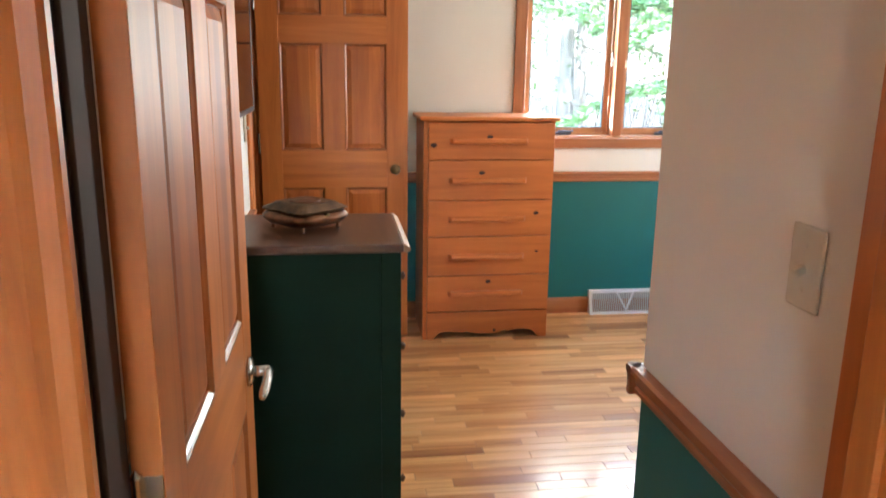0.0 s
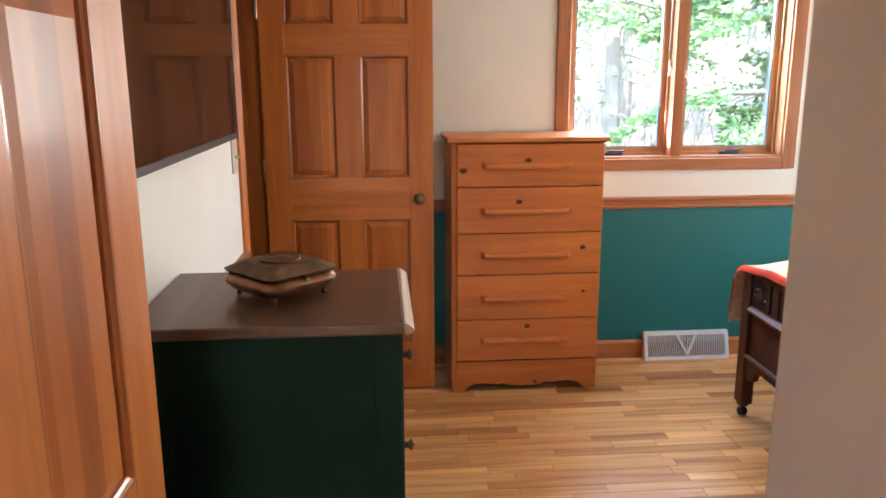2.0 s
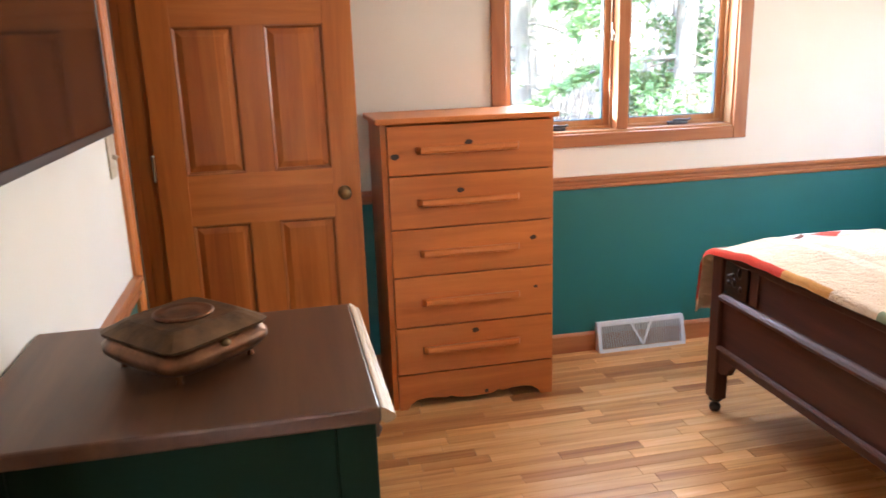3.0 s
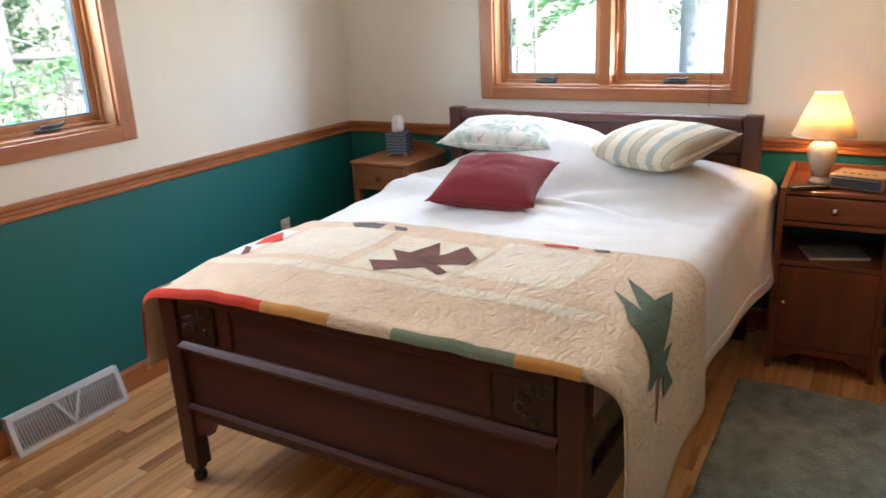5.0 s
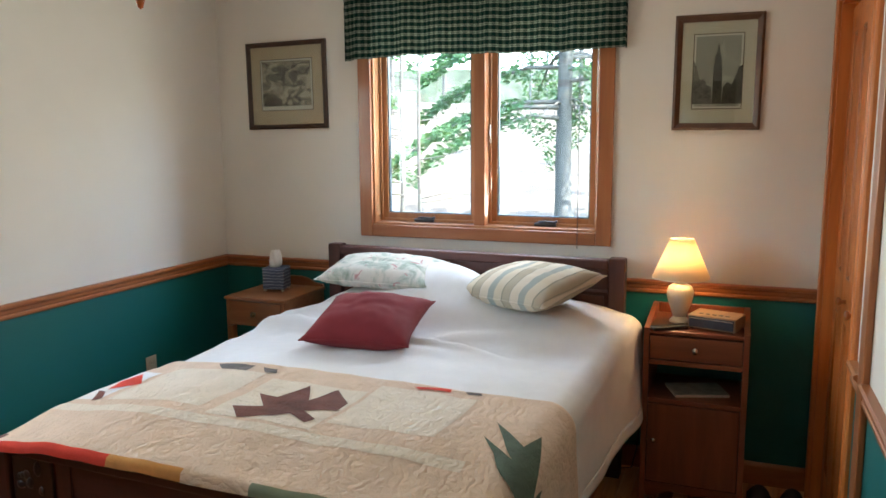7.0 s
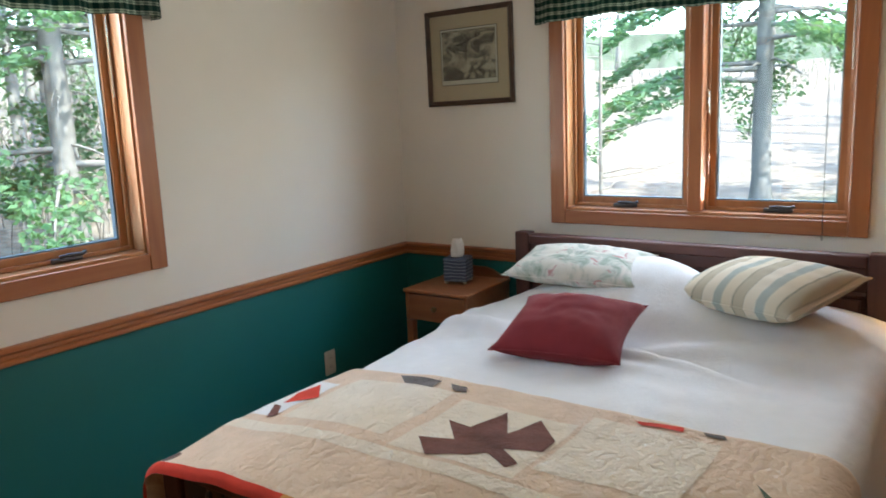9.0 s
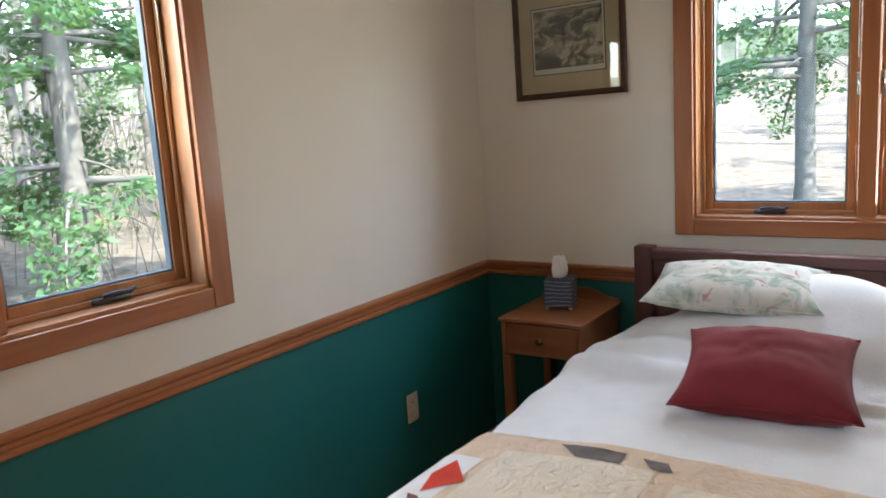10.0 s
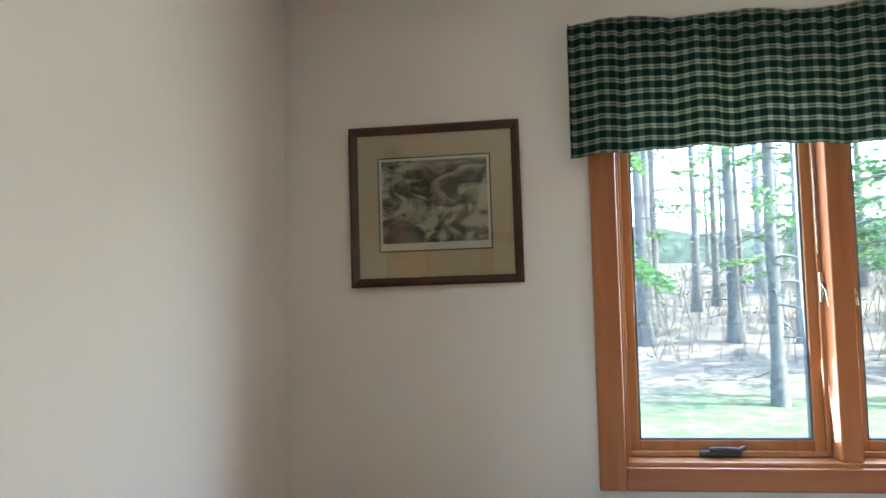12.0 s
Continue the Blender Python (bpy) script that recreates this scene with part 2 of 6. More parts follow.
NSR_Y = wood("nightstand_red_y", (0.13, 0.034, 0.014), (0.21, 0.058, 0.023), (0.28, 0.085, 0.035), "y", 0.35, 0.35)
NSR_Z = wood("nightstand_red_z", (0.13, 0.034, 0.014), (0.21, 0.058, 0.023), (0.28, 0.085, 0.035), "z", 0.35, 0.35)
NSL_Y = wood("nightstand_brown_y", (0.21, 0.075, 0.028), (0.31, 0.118, 0.046), (0.38, 0.16, 0.068), "y", 0.4, 0.25)
NSL_Z = wood("nightstand_brown_z", (0.21, 0.075, 0.028), (0.31, 0.118, 0.046), (0.38, 0.16, 0.068), "z", 0.4, 0.25)
PICFRAME = wood("picture_frame_wood", (0.03, 0.014, 0.008), (0.06, 0.028, 0.016), (0.085, 0.042, 0.024), "y", 0.4, 0.2)
PICFRAME2 = wood("picture_frame_wood_light", (0.06, 0.025, 0.012), (0.11, 0.05, 0.026), (0.15, 0.075, 0.04), "y", 0.4, 0.2)
GLASS = glass_mat()
BRASS = plain("aged_brass", (0.22, 0.16, 0.08), 0.35, 1.0, 0.3, 40)
STEEL = plain("satin_nickel", (0.55, 0.52, 0.47), 0.25, 1.0, 0.1, 30, 0)
DARKMETAL = plain("dark_bronze_metal", (0.10, 0.10, 0.10), 0.35, 0.8, 0.2, 40)
BLACK = plain("black_plastic", (0.012, 0.012, 0.013), 0.35, vary=0.1, bump=0.05)
SCREEN = plain("tv_screen", (0.006, 0.006, 0.007), 0.06, vary=0.0, bump=0, spec=0.9)
IVORY = plain("ivory_plastic", (0.58, 0.50, 0.38), 0.4, vary=0.05)
WHITEMETAL = plain("white_enamel", (0.72, 0.73, 0.76), 0.35, vary=0.06, bump=0.05)
GASKET = plain("grey_gasket", (0.12, 0.15, 0.17), 0.5)
SPREAD = fabric("white_bedspread", (0.75, 0.735, 0.715), 0.03, 300, 0.95, 0.35, 1.2, 70)
QUILT = fabric("cream_quilt", (0.68, 0.51, 0.37), 0.07, 260, 0.95, 0.45, 2.5, 34, 16.0)
QPALE = fabric("quilt_pale_block", (0.72, 0.62, 0.49), 0.05, 260, 0.95, 0.45, 2.5, 36, 18.0)
QBROWN = fabric("quilt_brown_print", (0.15, 0.06, 0.045), 0.35, 260, 0.95, 0.5, 1.5, 30)
QGREY = fabric("quilt_grey_print", (0.15, 0.13, 0.12), 0.4, 260, 0.95, 0.5, 1.5, 60)
QGREEN = fabric("quilt_green_print", (0.085, 0.12, 0.085), 0.25, 260, 0.95, 0.5, 1.5, 30)
QRED = fabric("quilt_red", (0.60, 0.05, 0.025), 0.15, 260, 0.95, 0.4)
QORANGE = fabric("quilt_orange", (0.60, 0.28, 0.08), 0.15, 260, 0.95, 0.4)
QTEAL = fabric("quilt_sage", (0.22, 0.26, 0.18), 0.15, 260, 0.95, 0.4)
REDCUSH = fabric("maroon_cotton", (0.19, 0.022, 0.026), 0.08, 700, 0.85, 0.25)
STRIPE, FLORAL, PLAID = striped_mat(), floral_mat(), plaid_mat()
RUGM = fabric("sage_rug", (0.34, 0.38, 0.32), 0.3, 200, 1.0, 1.0, 2.0, 40)
CREAM = plain("cream_ceramic", (0.74, 0.66, 0.52), 0.3, vary=0.04, bump=0.05, coat=0.3)
TISSUE = fabric("white_tissue", (0.85, 0.83, 0.80), 0.03, 300, 0.95, 0.2)
MATB = plain("tan_mat_board", (0.54, 0.39, 0.25), 0.9, vary=0.05, scale=20)
MATC = plain("cream_mat_board", (0.58, 0.51, 0.39), 0.9, vary=0.05, scale=20)
PAPER = plain("print_paper", (0.66, 0.60, 0.50), 0.9, vary=0.05, scale=20)
RUBBER = plain("black_rubber", (0.015, 0.014, 0.014), 0.6, vary=0.2)


# ---- mesh helpers ----
def part(name, bm, material, parent=None, label="", smooth=False):
    me = bpy.data.meshes.new(name)
    bmesh.ops.recalc_face_normals(bm, faces=bm.faces[:])
    bm.to_mesh(me)
    bm.free()
    for m in (material if isinstance(material, (list, tuple)) else [material]):
        me.materials.append(m)
    if smooth:
        for p in me.polygons:
            p.use_smooth = True
    ob = new(name, me)
    if parent is not None:
        ob.parent = parent
    if label:
        ob["label"] = label
    return ob


def thing(name, m, label, category, group="", kind=""):
    ob = new(name)
    ob.empty_display_size = 0.1
    ob.matrix_world = m
    return tagged(ob, label, category, group, kind)


def box(x0, x1, y0, y1, z0, z1, bevel=0.0, seg=2, bm=None):
    bm = bm or bmesh.new()
    r = bmesh.ops.create_cube(bm, size=1.0)
    for v in r["verts"]:
        v.co = Vector((x0 + (v.co.x + 0.5) * (x1 - x0), y0 + (v.co.y + 0.5) * (y1 - y0), z0 + (v.co.z + 0.5) * (z1 - z0)))
    if bevel:
        es = list({e for v in r["verts"] for e in v.link_edges})
        bmesh.ops.bevel(bm, geom=es, offset=bevel, segments=seg, affect="EDGES", profile=0.5)
    return bm


def lathe(profile, seg=32, bm=None, at=(0, 0, 0), ribs=0, rib=0.0, twist=0.0):
    """Turned form from (radius, height) pairs; ribs ripple the radius."""
    bm = bm or bmesh.new()
    rings = []
    for r, z in profile:
        ring = []
        for i in range(seg):
            a = 2 * math.pi * i / seg
            q = r * (1 + (rib * math.cos(ribs * (a + twist * z)) if ribs else 0))
            ring.append(bm.verts.new((at[0] + q * math.cos(a), at[1] + q * math.sin(a), at[2] + z)))
        rings.append(ring)
    for a, b in zip(rings, rings[1:]):
        for i in range(seg):
            bm.faces.new((a[i], a[(i + 1) % seg], b[(i + 1) % seg], b[i]))
    if profile[0][0] > 1e-5:
        bm.faces.new(rings[0][::-1])
    if profile[-1][0] > 1e-5:
        bm.faces.new(rings[-1])
    return bm


def tube(points, radius, seg=8, bm=None):
    """A round bar along a line of points."""
    bm = bm or bmesh.new()
    pts = [Vector(p) for p in points]
    rings = []
    for i, p in enumerate(pts):
        d = (pts[min(i + 1, len(pts) - 1)] - pts[max(i - 1, 0)]).normalized()
        side = d.cross(Vector((0, 0, 1)) if abs(d.z) < 0.9 else Vector((1, 0, 0))).normalized()
        up = side.cross(d)
        r = radius[i] if isinstance(radius, (list, tuple)) else radius
        rings.append([bm.verts.new(p + side * r * math.cos(2 * math.pi * k / seg) + up * r * math.sin(2 * math.pi * k / seg)) for k in range(seg)])
    for a, b in zip(rings, rings[1:]):
        for k in range(seg):
            bm.faces.new((a[k], a[(k + 1) % seg], b[(k + 1) % seg], b[k]))
    bm.faces.new(rings[0][::-1])
    bm.faces.new(rings[-1])
    return bm


def prism(profile, p0, p1, out, bm=None):
    """A moulding: profile of (out, z) swept straight from p0 to p1; out is the horizontal way off the wall."""
    bm = bm or bmesh.new()
    o = Vector(out)
    ends = []
    for p in (p0, p1):
        ends.append([bm.verts.new(Vector(p) + o * a + Vector((0, 0, z))) for a, z in profile])
    n = len(profile)
    for i in range(n):
        bm.faces.new((ends[0][i], ends[0][(i + 1) % n], ends[1][(i + 1) % n], ends[1][i]))
    bm.faces.new(ends[0][::-1])
    bm.faces.new(ends[1])
    return bm


def outline(points, y0, y1, bm=None):
    """A board cut to an outline of (x, z), from y0 to y1."""
    bm = bm or bmesh.new()
    a = [bm.verts.new((x, y0, z)) for x, z in points]
    b = [bm.verts.new((x, y1, z)) for x, z in points]
    n = len(points)
    for i in range(n):
        bm.faces.new((a[i], a[(i + 1) % n], b[(i + 1) % n], b[i]))
    bm.faces.new(a[::-1])
    bm.faces.new(b)
    return bm


def wall(name, axis, lo, hi, face, back, holes=(), z1=C, label="", teal=True):
    """A wall along an axis, from lo to hi, between face and back, with holes (a0, a1, z0, z1) right through; teal below the rail."""
    cuts = sorted({lo, hi, *[h[0] for h in holes], *[h[1] for h in holes]})
    levels = sorted({0.0, z1, *([TEAL_TOP] if teal else []), *[h[2] for h in holes], *[h[3] for h in holes]})
    bm = bmesh.new()
    f0, f1 = min(face, back), max(face, back)
    for a0, a1 in zip(cuts, cuts[1:]):
        for b0, b1 in zip(levels, levels[1:]):
            am, bmid = (a0 + a1) / 2, (b0 + b1) / 2
            if any(h[0] < am < h[1] and h[2] < bmid < h[3] for h in holes):
                continue
            before = len(bm.faces)
            if axis == "x":
                box(a0, a1, f0, f1, b0, b1, bm=bm)
            else:
                box(f0, f1, a0, a1, b0, b1, bm=bm)
            bm.faces.ensure_lookup_table()
            for f in bm.faces[before:]:
                f.material_index = 1 if teal and b1 <= TEAL_TOP + 1e-6 else 0
    bmesh.ops.remove_doubles(bm, verts=bm.verts[:], dist=1e-5)
    ob = part(name, bm, [WALL, TEAL])
    return tagged(ob, label or "cream painted wall with teal lower part", "wall", kind="structure")


# ---- the large structure ----
W1 = (1.80, 2.965, 1.095, 2.14)      # north window's opening
W2 = (4.612, 5.757, 1.095, 2.14)     # east window's opening
BATH = (5.592, 6.388)                 # doorway in the west wall
wall("wall_north", "x", W - 0.12, E + 0.15, N, N + 0.15, [W1])
wall("wall_east", "y", S - 0.9, N, E, E + 0.15, [W2])
wall("wall_west", "y", ENTRY, N, W, W - 0.12, [(BATH[0], BATH[1], 0, 2.07)])
CL = (3.45, 4.42)                    # closet opening
wall("wall_south", "x", SWX + 0.11, E, S, S - 0.11, [(CL[0], CL[1], 0, 2.05)])
wall("wall_switch", "y", ENTRY, S, SWX, SWX + 0.11)
OP = (0.466, 1.324)                  # entry opening
wall("wall_entry", "x", -0.75, SWX + 0.11, ENTRY, ENTRY - 0.12, [(OP[0], OP[1], 0, 2.05)])

bm = bmesh.new()
box(-1.5, E + 0.3, -0.2, N + 0.3, C, C + 0.16, bm=bm)
tagged(part("ceiling", bm, CEIL), "flat white painted ceiling", "ceiling", kind="structure")
tagged(part("floor", box(-2.0, E + 0.15, 0.0, N + 0.15, -0.2, -0.012), plain("subfloor", (0.2, 0.12, 0.06), 0.8)), "wooden floor under the strip boards", "floor", kind="structure")

# plain rooms that close the place: hall, washroom, closet
wall("wall_hall_west", "y", 0.0, ENTRY - 0.12, -0.63, -0.75, teal=False, label="plain cream hall wall")
wall("wall_hall_east", "y", 0.0, ENTRY - 0.12, 2.2, 2.32, teal=False, label="plain cream hall wall")
# this wall's opening is out of view, added to let daylight into the hall
wall("wall_hall_south", "x", -0.75, 2.32, 0.0, -0.12, [(0.3, 0.76, 1.15, 1.88)], teal=False, label="plain cream hall wall with an opening added for daylight")
wall("wall_hall_north", "x", SWX + 0.11, 2.32, ENTRY - 0.06, ENTRY - 0.12, teal=False, label="plain cream hall wall")
wall("wall_bath_west", "y", ENTRY, N + 0.15, -1.3, -1.42, teal=False, label="plain cream wall behind the doorway")
wall("wall_bath_north", "x", -1.3, W - 0.12, N, N + 0.15, teal=False, label="plain cream wall behind the doorway")
wall("wall_bath_south", "x", -1.3, W - 0.12, 4.9, 4.8, teal=False, label="plain cream wall behind the doorway")
wall("wall_closet_back", "x", SWX + 0.11, E, S - 0.7, S - 0.8, teal=False, label="plain wall at the back of the closet")

RAIL = [(0, 0), (0.012, 0.0), (0.017, 0.006), (0.017, 0.014), (0.012, 0.019), (0.016, 0.026), (0.016, 0.036), (0.022, 0.043), (0.028, 0.047), (0.028, 0.056), (0.022, 0.061), (0, 0.061)]
BASE = [(0, 0), (0.016, 0), (0.016, 0.085), (0.012, 0.094), (0.005, 0.1), (0, 0.1)]


def mould(name, prof, z, p0, p1, out, material, label, category):
    return tagged(part(name, prism(prof, (*p0, z), (*p1, z), (*out, 0)), material), label, category, kind="structure")


ZR = R - 0.061
for p0, p1, out, mt in (((W, N), (E, N), (0, -1), TRIMX), ((E, S), (E, N), (-1, 0), TRIMY), ((W, ENTRY), (W, 5.540), (1, 0), TRIMY),
                        ((SWX, ENTRY + 0.02), (SWX, S + 0.028), (-1, 0), TRIMY), ((SWX - 0.028, S), (3.17, S), (0, 1), TRIMX), ((3.25, S), (3.396, S), (0, 1), TRIMX)):
    mould("chair_rail", RAIL, ZR, p0, p1, out, mt, "stained wooden chair rail along the wall", "chair rail")
    mould("baseboard", BASE, 0.0, p0, p1, out, mt, "stained wooden baseboard along the wall", "baseboard")


# ---- casings, doors ----
CAS = [(0, 0), (0.058, 0), (0.058, 0.010), (0.050, 0.016), (0.040, 0.017), (0.032, 0.012), (0.022, 0.013), (0.012, 0.019), (0.003, 0.017), (0, 0.012)]


def casing_board(length):
    """A moulded board standing on its end: width along x, proud along y."""
    bm = bmesh.new()
    lo = [bm.verts.new((a, b, 0)) for a, b in CAS]
    hi = [bm.verts.new((a, b, length)) for a, b in CAS]
    n = len(CAS)
    for i in range(n):
        bm.faces.new((lo[i], lo[(i + 1) % n], hi[(i + 1) % n], hi[i]))
    bm.faces.new(lo[::-1])
    bm.faces.new(hi)
    return bm


def doorway(name, width, height, depth, m, label, room_side=True, hall_side=True, shaded_wood=None):
    """Jambs, stops and casings for an opening: local x along the wall from the left jamb, y from the room face (0) into the wall (-depth)."""
    t = thing(name, m, label, "door frame", kind="structure")
    j = 0.018
    # hinge jamb and its stop can take a wood with shade painted in
    part("jamb", box(0, j, -depth, 0, 0, height, 0.001), shaded_wood or DOORV, t, "stained hinge jamb with shade painted into its colour" if shaded_wood else "")
    part("jamb", box(width - j, width, -depth, 0, 0, height, 0.001), DOORV, t)
    part("head_jamb", box(j, width - j, -depth, 0, height - j, height, 0.001), DOORX, t)
    part("stop", box(j, j + 0.006, -depth + 0.03, -0.045, 0, height - j, 0.002), shaded_wood or DOORV, t)
    part("stop", box(width - j - 0.011, width - j, -depth + 0.03, -0.045, 0, height - j, 0.002), DOORV, t)
    sides = ([1] if room_side else []) + ([-1] if hall_side else [])
    for s in sides:
        y = 0.0 if s > 0 else -depth
        for mirror, x in ((-1, 0.026 if shaded_wood and s < 0 else 0.006), (1, width - 0.006)):
            b = casing_board(height + 0.052)
            bmesh.ops.transform(b, matrix=Matrix.Diagonal((mirror * (1.7 if shaded_wood and s < 0 and mirror < 0 else 1.0), s, 1, 1)), verts=b.verts[:])
            bmesh.ops.translate(b, vec=(x, y, 0), verts=b.verts[:])
            part("casing", b, DOORV, t)
        part("head_casing", box(0.026 if shaded_wood and s < 0 else 0.006, width - 0.006, min(y, y + s * 0.016), max(y, y + s * 0.016), height - 0.006, height + 0.052, 0.004), DOORX, t)
    return t


def raised_panel(x0, x1, z0, z1, t):
    """A raised field on both faces of a leaf of thickness t (y from -t/2 to t/2)."""
    bm = bmesh.new()
    for s in (-1, 1):
        rings = []
        for inset, d in ((0.0, 0.013), (0.008, 0.013), (0.036, 0.004), (0.040, 0.004)):
            y = s * (t / 2 - d)
            rings.append([bm.verts.new(p) for p in ((x0 + inset, y, z0 + inset), (x1 - inset, y, z0 + inset), (x1 - inset, y, z1 - inset), (x0 + inset, y, z1 - inset))])
        for a, b in zip(rings, rings[1:]):
            for i in range(4):
                bm.faces.new((a[i], a[(i + 1) % 4], b[(i + 1) % 4], b[i]))
        bm.faces.new(rings[-1])
    return bm


def sticking(x0, x1, z0, z1, t):
    """The small moulding round a panel, on both faces."""
    bm = bmesh.new()
    for s in (-1, 1):
        rings = []
        for inset, d in ((-0.001, 0.0005), (0.004, 0.0005), (0.007, 0.004), (0.011, 0.007), (0.013, 0.0125)):
            y = s * (t / 2 - d)
            rings.append([bm.verts.new(p) for p in ((x0 + inset, y, z0 + inset), (x1 - inset, y, z0 + inset), (x1 - inset, y, z1 - inset), (x0 + inset, y, z1 - inset))])
        for a, b in zip(rings, rings[1:]):
            for i in range(4):
                bm.faces.new((a[i], a[(i + 1) % 4], b[(i + 1) % 4], b[i]))
    return bm


# door wood made darker, so the moulding's shade is in its colour
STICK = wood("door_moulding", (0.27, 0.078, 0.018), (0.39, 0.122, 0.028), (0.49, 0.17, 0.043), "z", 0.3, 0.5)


def panel_door(name, w, h, m, label, rows, columns=2, stile=0.11, t=0.035, category="door"):
    """A framed leaf: local x from the hinge, z up. rows: (z0, z1) of its panels."""
    d = thing(name, m, label, category)
    part("stile", box(0, stile, -t / 2, t / 2, 0, h, 0.0015), DOORV, d)
    part("stile", box(w - stile, w, -t / 2, t / 2, 0, h, 0.0015), DOORV, d)
    if columns == 2:
        spans = ((stile, w / 2 - stile / 2), (w / 2 + stile / 2, w - stile))
    else:
        spans = ((stile, w - stile),)
    edges = [0.0] + [z for r in rows for z in r] + [h]
    for z0, z1 in zip(edges[0::2], edges[1::2]):
        part("rail", box(stile, w - stile, -t / 2 + 0.0004, t / 2 - 0.0004, z0, z1, 0.001), DOORX, d)
    for z0, z1 in rows:
        if columns == 2:
            part("muntin", box(spans[0][1], spans[1][0], -t / 2 + 0.0004, t / 2 - 0.0004, z0, z1), DOORV, d)
        for a, b in spans:
            p = part("panel", raised_panel(a, b, z0, z1, t), PANELW, d)
            part("moulding", sticking(a, b, z0, z1, t), STICK, p, "moulded edge with shade in its darker colour")
    return d


SIX = [(0.24, 0.849), (1.046, 1.596), (1.731, 1.917)]
SIX_LOW = [(0.22, 0.80), (0.985, 1.59), (1.70, 1.917)]


def hinge(parent, x, y, z, leaf):
    h = part("hinge", lathe([(0.0, -0.052), (0.006, -0.048), (0.0065, -0.045), (0.0065, 0.045), (0.008, 0.048), (0.0, 0.056)], 12, at=(x, y, z)), STEEL, parent, "satin metal hinge", True)
    bm = box(*leaf, z - 0.045, z + 0.045, 0.0008)
    part("leaf", bm, STEEL, h)
    return h


def knob(parent, x, z, t, mat=BRASS):
    for s in (-1, 1):
        prof = [(0.0, 0.0), (0.027, 0.0), (0.027, 0.004), (0.012, 0.008), (0.009, 0.022), (0.014, 0.030), (0.022, 0.037), (0.024, 0.046), (0.017, 0.055), (0.0, 0.058)]
        bm = lathe(prof, 20)
        bmesh.ops.rotate(bm, verts=bm.verts[:], matrix=Matrix.Rotation(-s * math.pi / 2, 3, "X"))
        bmesh.ops.translate(bm, verts=bm.verts[:], vec=(x, s * t / 2, z))
        part("knob", bm, mat, parent, "aged brass door knob", True)


doorway("door_frame_1", OP[1] - OP[0], 2.05, 0.12, pose(OP[0], ENTRY, 0), "stained wooden door frame with moulded casing round the entry", shaded_wood=JAMB_SHADE)
doorway("door_frame_2", BATH[1] - BATH[0], 2.07, 0.12, pose(W, BATH[1], 0, 0, 0, -90), "stained wooden door frame with moulded casing in the side wall", hall_side=False)
doorway("door_frame_3", CL[1] - CL[0], 2.05, 0.11, pose(CL[0], S, 0), "stained wooden casing round the closet", hall_side=False)
tagged(part("trim", box(3.17, 3.25, S, S + 0.018, 0, 2.11, 0.004), TRIMZ), "stained upright casing board on the closet wall", "trim", kind="structure")

door1 = panel_door("entry_door", 0.78, 2.03, pose(0.498, 3.066, 0.01, 0, 0, 89.6), "honey-stained six-panel wooden door standing open into the bedroom", SIX_LOW)
for z in (0.25, 0.995, 1.82):
    hinge(door1, -0.006, 0.0115, z, (-0.0015, -0.0002, -0.016, 0.017))
lv = part("rosette", lathe([(0.0, 0), (0.031, 0), (0.031, 0.005), (0.024, 0.011), (0.0, 0.012)], 24), STEEL, door1, "satin metal rosette", True)
lv.matrix_local = pose(0.715, -0.0175, 0.865, 90)
bm = tube([(0.715, -0.02, 0.865), (0.715, -0.062, 0.865)], 0.011, 14)
tube([(0.717, -0.058, 0.865), (0.70, -0.06, 0.864), (0.66, -0.06, 0.862), (0.62, -0.058, 0.858), (0.605, -0.056, 0.854)], [0.010, 0.011, 0.0105, 0.0095, 0.006], 12, bm)
part("lever", bm, STEEL, door1, "satin metal lever handle", True)
lv2 = part("rosette", lathe([(0.0, 0), (0.031, 0), (0.031, 0.005), (0.024, 0.011), (0.0, 0.012)], 24), STEEL, door1, "satin metal rosette", True)
lv2.matrix_local = pose(0.715, 0.0175, 0.865, -90)
part("latch", box(0.7802, 0.7815, -0.012, 0.012, 0.84, 0.895, 0.0004), STEEL, door1, "metal latch plate")

door2 = panel_door("side_door", 0.772, 2.035, pose(0.316, 6.352, 0.012, 0, 0, -0.8), "honey-stained six-panel wooden door swung open against the room's corner", SIX)
knob(door2, 0.705, 0.946, 0.035)
for z in (0.25, 1.08, 1.80):
    hinge(door2, -0.005, -0.022, z, (-0.0015, -0.0002, -0.017, 0.016))


def bifold(x0, w, z1, label):
    d = panel_door("closet_door", w - 0.004, z1, pose(x0 + 0.002, S - 0.055, 0.012), label, [(0.16, 0.84), (1.0, 1.9)], columns=1, stile=0.07, t=0.03)
    return d


step = (CL[1] - CL[0] - 0.036) / 4
for i in range(4):
    d = bifold(CL[0] + 0.018 + i * step, step, 2.0, "honey-stained wooden bifold closet leaf, shut")
    d["group"] = "bifold closet leaves"
    if i in (1, 2):
        kx = step / 2
        bm = lathe([(0.0, 0), (0.008, 0), (0.007, 0.012), (0.016, 0.02), (0.017, 0.028), (0.0, 0.033)], 16)
        bmesh.ops.rotate(bm, verts=bm.verts[:], matrix=Matrix.Rotation(-math.pi / 2, 3, "X"))
        bmesh.ops.translate(bm, verts=bm.verts[:], vec=(kx, 0.0145, 0.92))
        part("knob", bm, STICK, d, "small round wooden knob", True)


